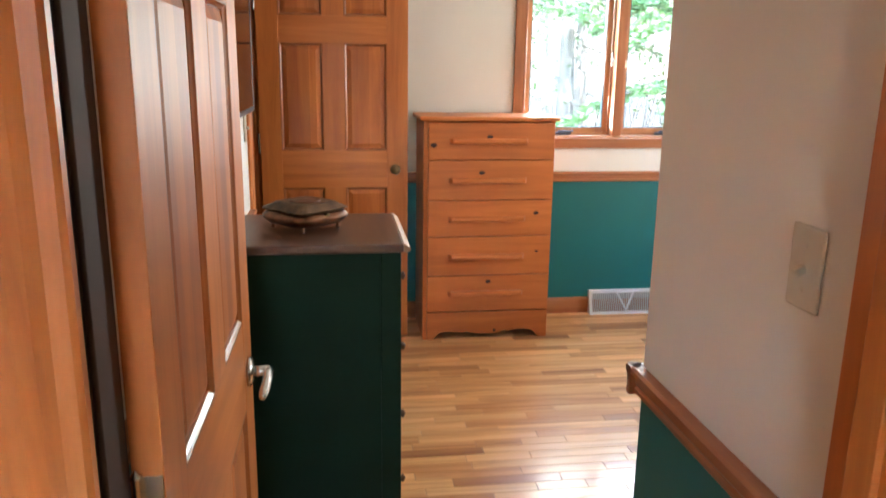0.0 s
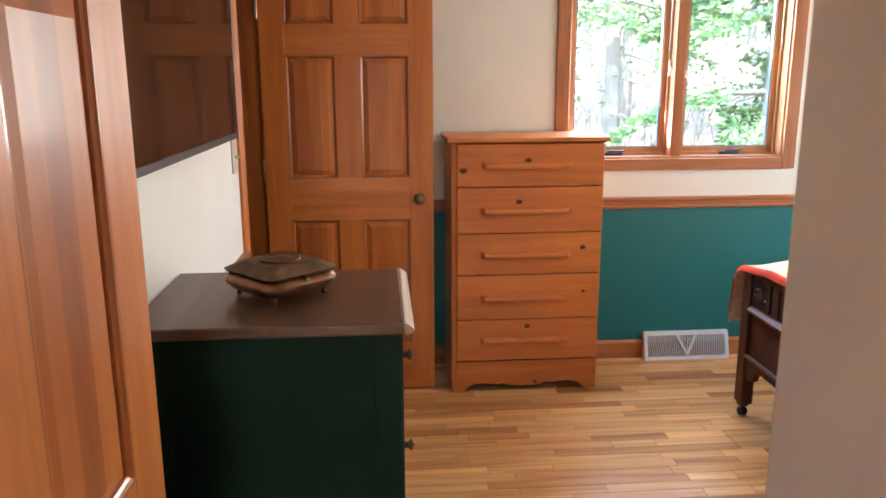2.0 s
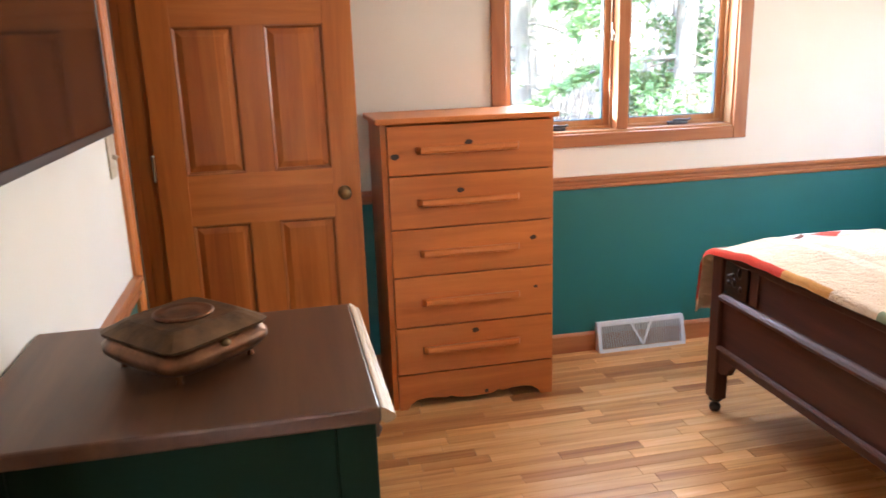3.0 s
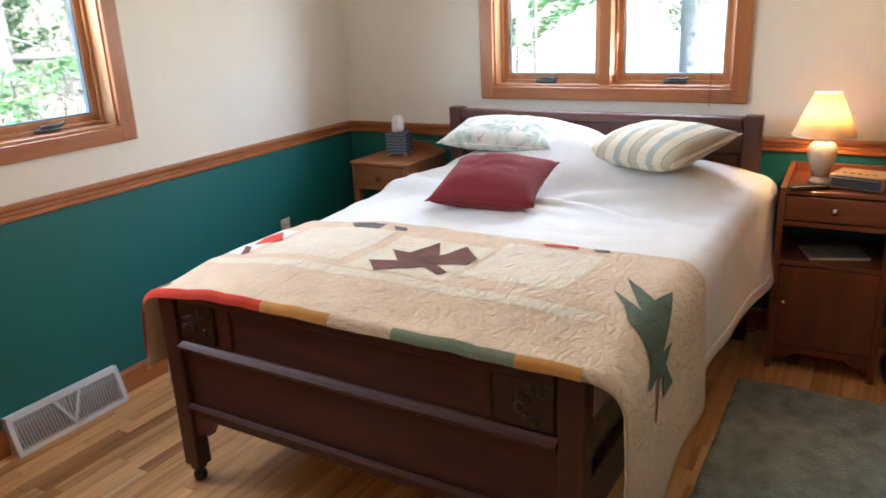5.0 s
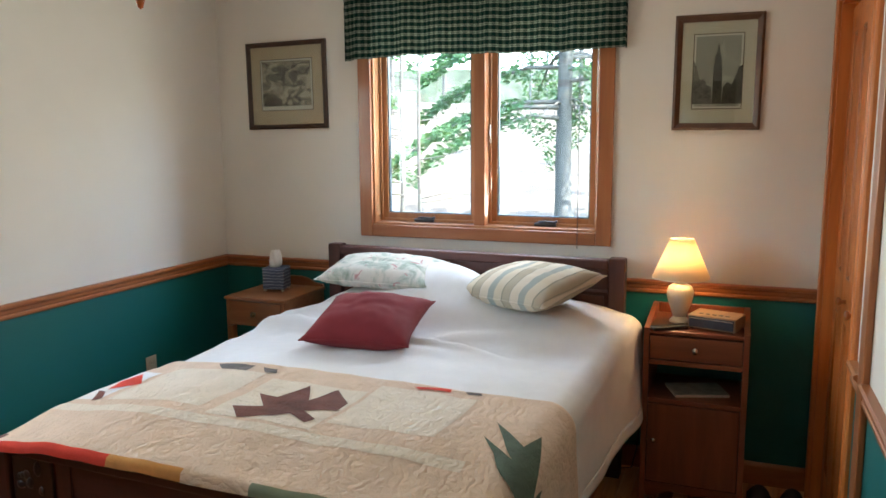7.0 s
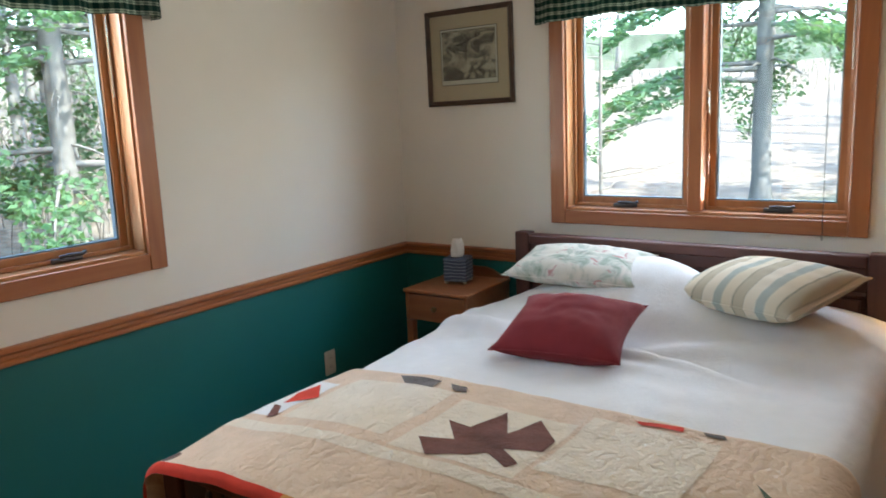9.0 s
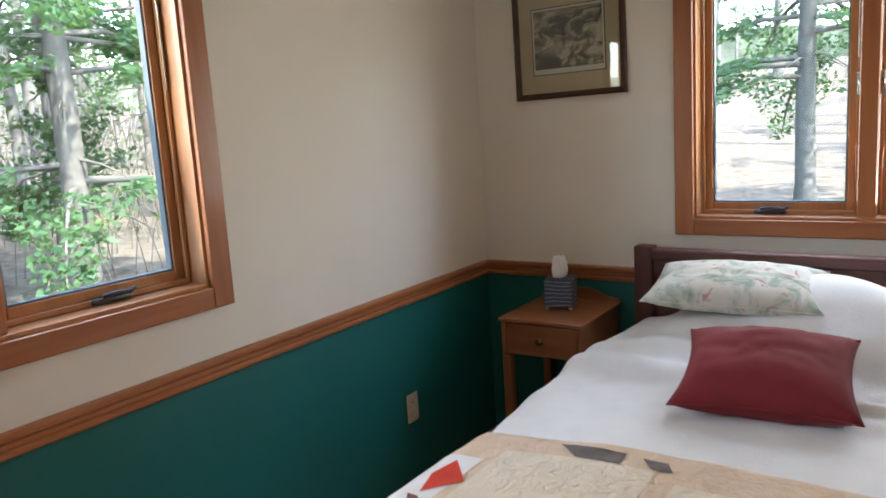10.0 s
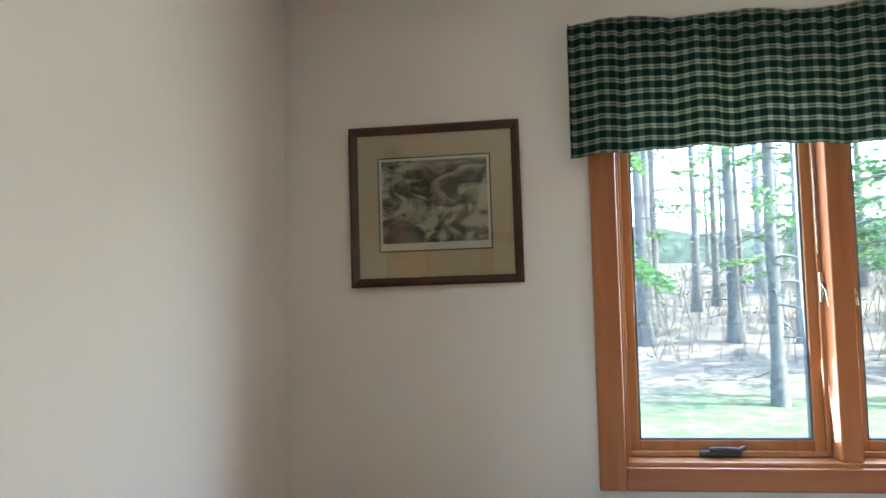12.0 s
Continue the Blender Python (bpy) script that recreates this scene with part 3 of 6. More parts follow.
# ---- windows ----
def window(name, w, h, m, label):
    """A twin casement: local x along the wall (0..w), y into the wall, z from the opening's foot."""
    t = thing(name, m, label, "window", kind="structure")
    c, d = 0.065, 0.15
    part("casing", box(-c, 0.004, -0.02, 0, -c + 0.005, h + c, 0.004), TRIMZ, t)
    part("casing", box(w - 0.004, w + c, -0.02, 0, -c + 0.005, h + c, 0.004), TRIMZ, t)
    part("casing", box(0.0045, w - 0.0045, -0.019, 0, h - 0.004, h + c, 0.004), TRIMX, t)
    part("apron", box(0.0045, w - 0.0045, -0.0195, 0, -c + 0.005, 0.0, 0.004), TRIMX, t)
    part("window_sill", box(0.012, w - 0.012, -0.004, 0.1, 0.0, 0.012, 0.002), SASH, t)
    for x0, x1 in ((0, 0.012), (w - 0.012, w)):
        part("jamb", box(x0, x1, 0, d, 0.0, h, 0.001), SASH, t)
    part("head_jamb", box(0.012, w - 0.012, 0, d, h - 0.012, h, 0.001), SASH, t)
    part("mullion", box(w / 2 - 0.028, w / 2 + 0.028, 0.002, d - 0.01, 0.012, h - 0.012, 0.004), TRIMZ, t)
    for k, (a, b) in enumerate(((0.014, w / 2 - 0.029), (w / 2 + 0.029, w - 0.014))):
        z0, z1 = 0.014, h - 0.014
        # stop round the sash, with a dark joint behind
        for x0, x1 in ((a, a + 0.012), (b - 0.012, b)):
            part("stop", box(x0, x1, 0.062, 0.074, z0, z1, 0.002), SASH, t)
        part("stop", box(a + 0.0125, b - 0.0125, 0.062, 0.074, z0, z0 + 0.014, 0.002), SASH, t)
        f = part("window_frame", box(a + 0.004, a + 0.038, 0.078, 0.112, z0, z1, 0.003), SASH, t)
        part("stile", box(b - 0.038, b - 0.004, 0.078, 0.112, z0, z1, 0.003), SASH, f)
        part("rail", box(a + 0.0385, b - 0.0385, 0.079, 0.111, z0, z0 + 0.04, 0.003), SASH, f)
        part("rail", box(a + 0.0385, b - 0.0385, 0.079, 0.111, z1 - 0.04, z1, 0.003), SASH, f)
        g = bmesh.new()
        for x0, x1, q0, q1 in ((a + 0.0382, a + 0.044, z0 + 0.0405, z1 - 0.0405), (b - 0.044, b - 0.0382, z0 + 0.0405, z1 - 0.0405), (a + 0.0442, b - 0.0442, z0 + 0.0402, z0 + 0.045)):
            box(x0, x1, 0.084, 0.106, q0, q1, bm=g)
        part("gasket", g, GASKET, f, "grey glazing gasket")
        pane = part("pane", box(a + 0.043, b - 0.043, 0.094, 0.097, z0 + 0.043, z1 - 0.041), GLASS, t, "clear glass pane")
        pane.visible_shadow = False
        # folding crank on the sill
        cx = (a + b) / 2 + (0.02 if k else -0.02)
        cr = part("crank", box(cx - 0.055, cx + 0.055, 0.052, 0.078, 0.0125, 0.030, 0.007, 3), DARKMETAL, t, "dark metal folding crank", True)
        bm = tube([(cx - 0.03, 0.05, 0.034), (cx + 0.0, 0.045, 0.037), (cx + 0.045, 0.047, 0.034), (cx + 0.062, 0.048, 0.040)], [0.006, 0.007, 0.006, 0.007], 10)
        part("crank_handle", bm, DARKMETAL, cr, "", True)
        # sash lock
        lx = b - 0.006 if k == 0 else a + 0.006
        lk = part("sash_lock", box(lx - 0.007, lx + 0.007, 0.05, 0.064, 0.42, 0.50, 0.003), STEEL, t, "metal sash lock lever")
        part("lever", tube([(lx, 0.05, 0.47), (lx + 0.006, 0.04, 0.45), (lx + 0.01, 0.038, 0.41)], 0.0045, 8), STEEL, lk, "", True)
        part("guide", tube([(b - 0.009, 0.06, 0.55), (b - 0.009, 0.06, 0.98)], 0.003, 8), STEEL, t, "thin metal rod on the frame", True)
    return t


window("window_1", W1[1] - W1[0], W1[3] - W1[2], pose(W1[0], N, W1[2]), "twin casement window with stained wooden casing in the north wall")
window("window_2", W2[1] - W2[0], W2[3] - W2[2], pose(E, W2[1], W2[2], 0, 0, -90), "twin casement window with stained wooden casing above the bed")


def valance(width, z0, z1, m, seed, label):
    """A gathered valance on a rod, with returns to the wall. Local x along the wall, -y into the room."""
    rng = random.Random(seed)
    t = thing("valance", m, label, "curtain")
    nx, nz = 260, 16
    ph = [rng.uniform(0, 6.28) for _ in range(6)]
    pts = []
    depth = 0.07
    path = [(0.0, -0.004)] + [(0.0, -depth * k / 6) for k in range(1, 6)]
    for i in range(nx + 1):
        path.append((width * i / nx, None))
    path += [(width, -depth * k / 6) for k in range(5, 0, -1)] + [(width, -0.004)]
    bm = bmesh.new()
    uv = bm.loops.layers.uv.new("UVMap")
    cols, us, u, last = [], [], 0.0, None
    for x, y in path:
        col = []
        for j in range(nz + 1):
            f = j / nz
            z = z1 + (z0 - z1) * f
            if y is None:
                amp = 0.006 + 0.015 * min(1, f * 1.4)
                g = math.sin(x * 47 + ph[0] + 0.6 * math.sin(x * 7)) * 0.6 + math.sin(x * 29 + ph[1]) * 0.5 + 0.35 * math.sin(x * 90 + ph[2]) * (1 - f)
                tight = 0.0065 * math.sin(x * 150 + ph[3]) * (1 if 0.06 < f < 0.22 else 0.35)
                yy = -depth - amp * g + tight
                zz = z + 0.006 * math.sin(x * 21 + ph[4]) * (1 if f < 0.03 else 0) + 0.008 * math.sin(x * 5 + ph[5]) * f
            else:
                yy, zz = y, z
            col.append(Vector((x, yy, zz)))
        if last is not None:
            u += min((col[8] - last[8]).length, 0.05)
        last = col
        us.append(u)
        cols.append([bm.verts.new(p) for p in col])
    for i in range(len(cols) - 1):
        for j in range(nz):
            f = bm.faces.new((cols[i][j], cols[i + 1][j], cols[i + 1][j + 1], cols[i][j + 1]))
            f.smooth = True
            for lp, (a, b) in zip(f.loops, ((i, j), (i + 1, j), (i + 1, j + 1), (i, j + 1))):
                lp[uv].uv = (us[a], (z1 - z0) * b / nz)
    ob = part("cloth", bm, PLAID, t)
    s = ob.modifiers.new("thick", "SOLIDIFY")
    s.thickness = 0.0015
    part("rod", box(0.004, width - 0.004, -depth + 0.018, -depth + 0.022, z1 - 0.06, z1 - 0.03), WHITEMETAL, t)
    for x in (0.006, width - 0.01):
        part("rod_end", box(x, x + 0.004, -depth + 0.02, -0.0005, z1 - 0.06, z1 - 0.03), WHITEMETAL, t)
    return t


valance(3.075 - 1.702, 1.907, 2.275, pose(1.702, N, 0), 3, "green plaid gathered valance hung over the north window")
valance(5.868 - 4.50, 1.915, 2.275, pose(E, 5.868, 0, 0, 0, -90), 5, "green plaid gathered valance hung over the window above the bed")


# ---- bedroom: chest of drawers ----
def chest_of_drawers():
    x0, x1, y0, y1, zt = 1.168, 1.885, 6.272, 6.655, 1.243
    w = x1 - x0
    t = thing("chest_of_drawers", pose(x0, y0, 0), "honey pine chest of five drawers with knots and a scalloped base", "chest of drawers")
    d = y1 - y0
    part("side_panel", box(0, 0.02, 0.004, d, 0, 1.219, 0.002), PINEZ, t)
    part("side_panel", box(w - 0.02, w, 0.004, d, 0, 1.219, 0.002), PINEZ, t)
    part("back", box(0.021, w - 0.021, d - 0.01, d - 0.002, 0.05, 1.218), PINEX, t)
    part("stile", box(0, 0.022, 0.0, 0.0035, 0, 1.219), PINEZ, t)
    part("top", box(-0.022, w + 0.018, -0.024, d, 1.2195, zt, 0.006, 3), PINEX, t)
    edges = [1.214, 1.013, 0.795, 0.593, 0.372, 0.162]
    knots = [[(0.052, 1.092, 0.016), (0.354, 1.135, 0.016)], [(0.315, 0.945, 0.015)], [(0.625, 0.722, 0.014)], [(0.635, 0.505, 0.009)], [(0.365, 0.335, 0.015)]]
    hz = [1.113, 0.903, 0.692, 0.482, 0.272]
    for k in range(5):
        dr = part("drawer_front", box(0.0235, w - 0.004, -0.012, 0.012, edges[k + 1] + 0.003, edges[k] - 0.002, 0.004, 2), PINEX, t)
        bm = bmesh.new()
        prof = [(0.0, 0.006), (0.030, 0.0), (0.043, 0.004), (0.047, 0.013), (0.044, 0.026), (0.034, 0.031), (0.014, 0.026), (0.0, 0.024)]
        xs = (0.137, 0.150, 0.545, 0.558)
        rings = []
        for i, x in enumerate(xs):
            s = 0.45 if i in (0, 3) else 1.0
            rings.append([bm.verts.new((x, -0.012 - o * s, hz[k] - 0.012 + z)) for o, z in prof])
        for a, b in zip(rings, rings[1:]):
            for i in range(len(prof)):
                bm.faces.new((a[i], a[(i + 1) % len(prof)], b[(i + 1) % len(prof)], b[i]))
        bm.faces.new(rings[0][::-1])
        bm.faces.new(rings[-1])
        part("handle", bm, PINEX, dr, "long wooden bar handle")
        for kx, kz, r in knots[k]:
            bm = bmesh.new()
            rng = random.Random(k * 7 + int(kx * 100))
            vs = [bm.verts.new((kx + r * rng.uniform(0.75, 1.15) * 1.1 * math.cos(a * 0.524), -0.0123, kz + r * rng.uniform(0.75, 1.1) * 0.8 * math.sin(a * 0.524))) for a in range(12)]
            f = bm.faces.new(vs)
            e = bmesh.ops.extrude_face_region(bm, geom=[f])
            bmesh.ops.translate(bm, verts=[v for v in e["geom"] if isinstance(v, bmesh.types.BMVert)], vec=(0, 0.0008, 0))
            part("knot", bm, KNOT, dr, "dark wood knot")
    pts = [(0.0235, 0.158), (0.0235, 0.0), (0.06, 0.0), (0.075, 0.022), (0.10, 0.040), (0.15, 0.046), (0.20, 0.040), (0.235, 0.036), (0.25, 0.044), (0.275, 0.034), (0.31, 0.028), (0.40, 0.028),
           (0.44, 0.034), (0.465, 0.046), (0.485, 0.038), (0.52, 0.044), (0.57, 0.048), (0.62, 0.040), (0.645, 0.022), (0.66, 0.0), (w - 0.004, 0.0), (w - 0.004, 0.158)]
    bs = part("base_board", outline(pts, -0.006, 0.012), PINEX, t, "scalloped pine base board")
    bm = lathe([(0.0, 0), (0.009, 0.0002), (0.0, 0.0004)], 10)
    bmesh.ops.rotate(bm, verts=bm.verts[:], matrix=Matrix.Rotation(math.pi / 2, 3, "X"))
    bmesh.ops.translate(bm, verts=bm.verts[:], vec=(0.41, -0.0062, 0.045))
    part("knot", bm, KNOT, bs, "dark wood knot")
    return t


KNOT = plain("wood_knot", (0.045, 0.015, 0.008), 0.4, vary=0.4, scale=120)
chest_of_drawers()


# ---- green cabinet, trinket box, television ----
def green_cabinet():
    t = thing("green_cabinet", pose(0.362, 4.238, 0), "dark green painted cabinet with a brown wooden top", "cabinet")
    w, d = 0.515, 0.425
    z1 = 1.011
    part("side_panel", box(0.03, w - 0.055, 0.006, 0.016, 0.05, z1, 0), GREEN, t)
    part("side_panel", box(0.03, w - 0.055, d - 0.016, d - 0.006, 0.05, z1, 0), GREEN, t)
    for x0, x1 in ((0, 0.055), (w - 0.055, w)):
        for y0, y1 in ((0.0, 0.04), (d - 0.04, d)):
            part("post", box(x0, x1, y0, y1, 0, z1, 0.003), GREEN, t)
    part("back", box(0.002, 0.012, 0.04, d - 0.04, 0.05, z1), GREEN, t)
    part("rail", box(w - 0.03, w - 0.006, 0.04, d - 0.04, 0.04, 0.10, 0.002), GREEN, t)
    n = 4
    for k in range(n):
        a = 0.105 + k * (z1 - 0.115) / n
        dr = part("drawer_front", box(w - 0.018, w + 0.004, 0.042, d - 0.042, a, a + (z1 - 0.115) / n - 0.006, 0.003), GREEN, t)
        bm = lathe([(0.0, 0), (0.008, 0), (0.007, 0.012), (0.015, 0.02), (0.0, 0.028)], 14)
        bmesh.ops.rotate(bm, verts=bm.verts[:], matrix=Matrix.Rotation(math.pi / 2, 3, "Y"))
        bmesh.ops.translate(bm, verts=bm.verts[:], vec=(w + 0.004, d / 2, a + 0.11))
        part("knob", bm, WALNUT, dr, "small wooden knob", True)
    top = part("top", box(-0.018, w + 0.006, -0.014, d + 0.008, z1 + 0.001, 1.036, 0.004, 2), WALNUT, t, "dark brown wooden top")
    prof = [(0, 0.004), (0.006, 0.0), (0.016, 0.003), (0.020, 0.008), (0.018, 0.013), (0.012, 0.016), (0.010, 0.019), (0.004, 0.0225), (0, 0.0235)]
    part("edge_moulding", prism(prof, (w + 0.0062, -0.014, z1 + 0.0015), (w + 0.0062, d + 0.008, z1 + 0.0015), (1, 0, 0)), PALEWOOD, top, "pale moulded edge of the top")
    return t


green_cabinet()
COPPER = plain("tarnished_copper", (0.20, 0.082, 0.036), 0.36, 0.7, 0.6, 30, 0.5, bscale=90)
BRONZE = plain("tarnished_bronze_lid", (0.16, 0.085, 0.038), 0.42, 0.6, 0.6, 25, 0.6, bscale=110)


def squircle(half, z, bulge, n=48, soft=5.0):
    out = []
    for i in range(n):
        a = 2 * math.pi * i / n
        c, s = math.cos(a), math.sin(a)
        r = half / (abs(c) ** soft + abs(s) ** soft) ** (1 / soft) * (1 + bulge)
        out.append((r * c, r * s, z))
    return out


def loft(rings, bm=None, cap=True):
    bm = bm or bmesh.new()
    vs = [[bm.verts.new(p) for p in r] for r in rings]
    n = len(rings[0])
    for a, b in zip(vs, vs[1:]):
        for i in range(n):
            bm.faces.new((a[i], a[(i + 1) % n], b[(i + 1) % n], b[i]))
    if cap:
        bm.faces.new(vs[0][::-1])
        bm.faces.new(vs[-1])
    return bm


def trinket_box():
    t = thing("trinket_box", pose(0.617, 4.466, 1.0365, 0, 0, 43) @ Matrix.Diagonal((1.06, 1.06, 0.90, 1)), "tarnished copper trinket box with an embossed hinged lid on small feet", "box")
    part("body", loft([squircle(0.058, 0.014, 0), squircle(0.082, 0.020, 0), squircle(0.093, 0.034, 0), squircle(0.094, 0.046, 0), squircle(0.086, 0.057, 0), squircle(0.079, 0.062, 0)]), COPPER, t, "", True)
    lid = part("lid", loft([squircle(0.088, 0.0625, 0, soft=9), squircle(0.089, 0.067, 0, soft=9), squircle(0.084, 0.070, 0, soft=9), squircle(0.066, 0.083, 0, soft=7), squircle(0.060, 0.086, 0, soft=6), squircle(0.052, 0.086, 0)]), BRONZE, t, "dark embossed bronze lid")
    part("medallion", lathe([(0.043, 0.0862), (0.043, 0.089), (0.038, 0.091), (0.034, 0.089), (0.026, 0.089), (0.018, 0.092), (0.0, 0.093)], 36), COPPER, lid, "round embossed medallion", True)
    for sx in (-1, 1):
        for sy in (-1, 1):
            part("foot", lathe([(0.0035, 0.0), (0.006, 0.002), (0.0035, 0.008), (0.007, 0.018), (0.0, 0.022)], 10, at=(sx * 0.062, sy * 0.062, 0)), COPPER, t, "", True)
    bm = lathe([(0.0, 0), (0.009, 0), (0.008, 0.004), (0.0, 0.006)], 12)
    bmesh.ops.rotate(bm, verts=bm.verts[:], matrix=Matrix.Rotation(math.pi / 2, 3, "X"))
    bmesh.ops.translate(bm, verts=bm.verts[:], vec=(0, -0.087, 0.052))
    part("clasp", bm, BRASS, t, "small brass clasp", True)
    return t


trinket_box()


def television():
    t = thing("television", pose(0.0, 0.0, 0), "flat black television mounted on the wall, switched off", "television")
    y0, y1, z0, z1, x = 4.085, 5.205, 1.328, 2.04, 0.41
    part("back_shell", box(x - 0.05, x - 0.012, y0 + 0.01, y1 - 0.01, z0 + 0.01, z1 - 0.01, 0.012, 3), BLACK, t)
    part("bezel", box(x - 0.0118, x, y0, y1, z0, z0 + 0.018, 0.002), BLACK, t)
    part("bezel", box(x - 0.0118, x, y0, y1, z1 - 0.010, z1, 0.002), BLACK, t)
    part("bezel", box(x - 0.0118, x, y0, y0 + 0.010, z0 + 0.0182, z1 - 0.0102, 0.002), BLACK, t)
    part("bezel", box(x - 0.0118, x, y1 - 0.010, y1, z0 + 0.0182, z1 - 0.0102, 0.002), BLACK, t)
    part("screen", box(x - 0.0115, x - 0.002, y0 + 0.0102, y1 - 0.0102, z0 + 0.0182, z1 - 0.0102), SCREEN, t, "dark glossy screen")
    part("wall_bracket", box(W, x - 0.05, y0 + 0.4, y1 - 0.4, 1.5, 1.85, 0.004), BLACK, t)
    return t


television()


# ---- switch, outlets, floor register ----
def switch_plate(m, label):
    t = thing("light_switch", m, label, "light switch")
    part("plate", box(-0.0355, 0.0355, -0.006, 0, -0.0575, 0.0575, 0.004, 3), IVORY, t)
    bm = box(-0.005, 0.005, -0.020, -0.0055, -0.006, 0.006, 0.0015)
    bmesh.ops.rotate(bm, verts=bm.verts[:], matrix=Matrix.Rotation(radians(28), 3, "X"), cent=(0, -0.006, 0))
    part("toggle", bm, IVORY, t)
    for z in (-0.03, 0.03):
        bm = lathe([(0.0, 0), (0.0035, 0), (0.003, 0.001), (0.0, 0.0013)], 10)
        bmesh.ops.rotate(bm, verts=bm.verts[:], matrix=Matrix.Rotation(math.pi / 2, 3, "X"))
        bmesh.ops.translate(bm, verts=bm.verts[:], vec=(0, -0.006, z))
        part("screw", bm, IVORY, t)
    return t


switch_plate(pose(SWX, 3.18, 1.238, 0, 0, -90), "ivory toggle light switch on a plastic wall plate")
switch_plate(pose(W, 5.46, 1.247, 0, 0, 90), "ivory toggle light switch beside the wooden door casing")


def outlet(m, label):
    t = thing("wall_outlet", m, label, "outlet")
    part("plate", box(-0.035, 0.035, -0.005, 0, -0.0575, 0.0575, 0.003, 3), IVORY, t)
    for z in (-0.022, 0.022):
        s = part("socket", box(-0.017, 0.017, -0.0075, -0.0048, z - 0.014, z + 0.014, 0.003), IVORY, t)
        for x in (-0.006, 0.006):
            part("slot", box(x - 0.001, x + 0.001, -0.0079, -0.0074, z - 0.004, z + 0.005), BLACK, s)
    return t


outlet(pose(3.858, N, 0.418), "ivory double wall outlet on the teal wall")
outlet(pose(E, 4.405, 0.388, 0, 0, -90), "ivory double wall outlet behind the bed with cords plugged in")


LOUVRE = plain("louvre_enamel", (0.60, 0.60, 0.60), 0.5, vary=0.06, bump=0.05)


def register():
    x0, x1, h = 2.262, 2.733, 0.145
    t = thing("floor_register", pose(x0, N, 0), "white enamelled baseboard heating register with fine louvres", "register")
    w = x1 - x0
    top, foot = -0.022, -0.066

    def y_at(z):
        return foot + (top - foot) * z / h
    for xa, xb in ((0, 0.004), (w - 0.004, w)):
        bm = bmesh.new()
        vs = [(xa, -0.0005, 0), (xa, foot, 0), (xa, top, h), (xa, -0.0005, h), (xb, -0.0005, 0), (xb, foot, 0), (xb, top, h), (xb, -0.0005, h)]
        v = [bm.verts.new(p) for p in vs]
        for f in ((0, 1, 2, 3), (7, 6, 5, 4), (0, 4, 5, 1), (1, 5, 6, 2), (2, 6, 7, 3), (3, 7, 4, 0)):
            bm.faces.new([v[i] for i in f])
        part("end_cap", bm, WHITEMETAL, t)
    part("top_plate", box(0.0042, w - 0.0042, top, -0.0005, h - 0.004, h, 0.001), WHITEMETAL, t)

    def bar(xa, za, xb, zb, r, proud=0.0):
        d = Vector((xb - xa, 0, zb - za)).normalized()
        n = Vector((-d.z, 0, d.x)) * r
        b = bmesh.new()
        pts = []
        for p, z in ((Vector((xa, 0, za)), za), (Vector((xb, 0, zb)), zb)):
            for s in (-1, 1):
                q = p + n * s
                for o in (0.0, -0.004 - proud):
                    pts.append(b.verts.new((q.x, y_at(q.z) + o, q.z)))
        for f in ((0, 1, 3, 2), (4, 6, 7, 5), (0, 4, 5, 1), (2, 3, 7, 6), (1, 5, 7, 3), (0, 2, 6, 4)):
            b.faces.new([pts[i] for i in f])
        return b
    for xa, za, xb, zb in ((0, 0.006, w, 0.006), (0, h - 0.008, w, h - 0.008), (0.008, 0.008, 0.008, h - 0.008), (w - 0.008, 0.008, w - 0.008, h - 0.008)):
        part("frame", bar(xa, za, xb, zb, 0.010), WHITEMETAL, t)
    mid = w / 2
    part("brace", bar(mid - 0.055, h - 0.014, mid, 0.024, 0.0055, 0.004), WHITEMETAL, t)
    part("brace", bar(mid + 0.055, h - 0.014, mid, 0.024, 0.0055, 0.004), WHITEMETAL, t)
    n = 34
    for i in range(n):
        x = 0.02 + (w - 0.04) * (i + 0.5) / n
        z0, z1 = 0.015, h - 0.017
        lean = -0.004 if x < mid else 0.004
        part("louvre", bar(x - lean, z0, x + lean, z1, 0.0026, -0.002), LOUVRE, t)
    part("backing", box(0.0045, w - 0.0045, -0.016, -0.001, 0.004, h - 0.005), plain("register_dark", (0.36, 0.37, 0.38), 0.6), t)
    return t


register()


# ---- bed ----
BED = pose(2.425, 5.240, 0, 0, 0, -1.2)


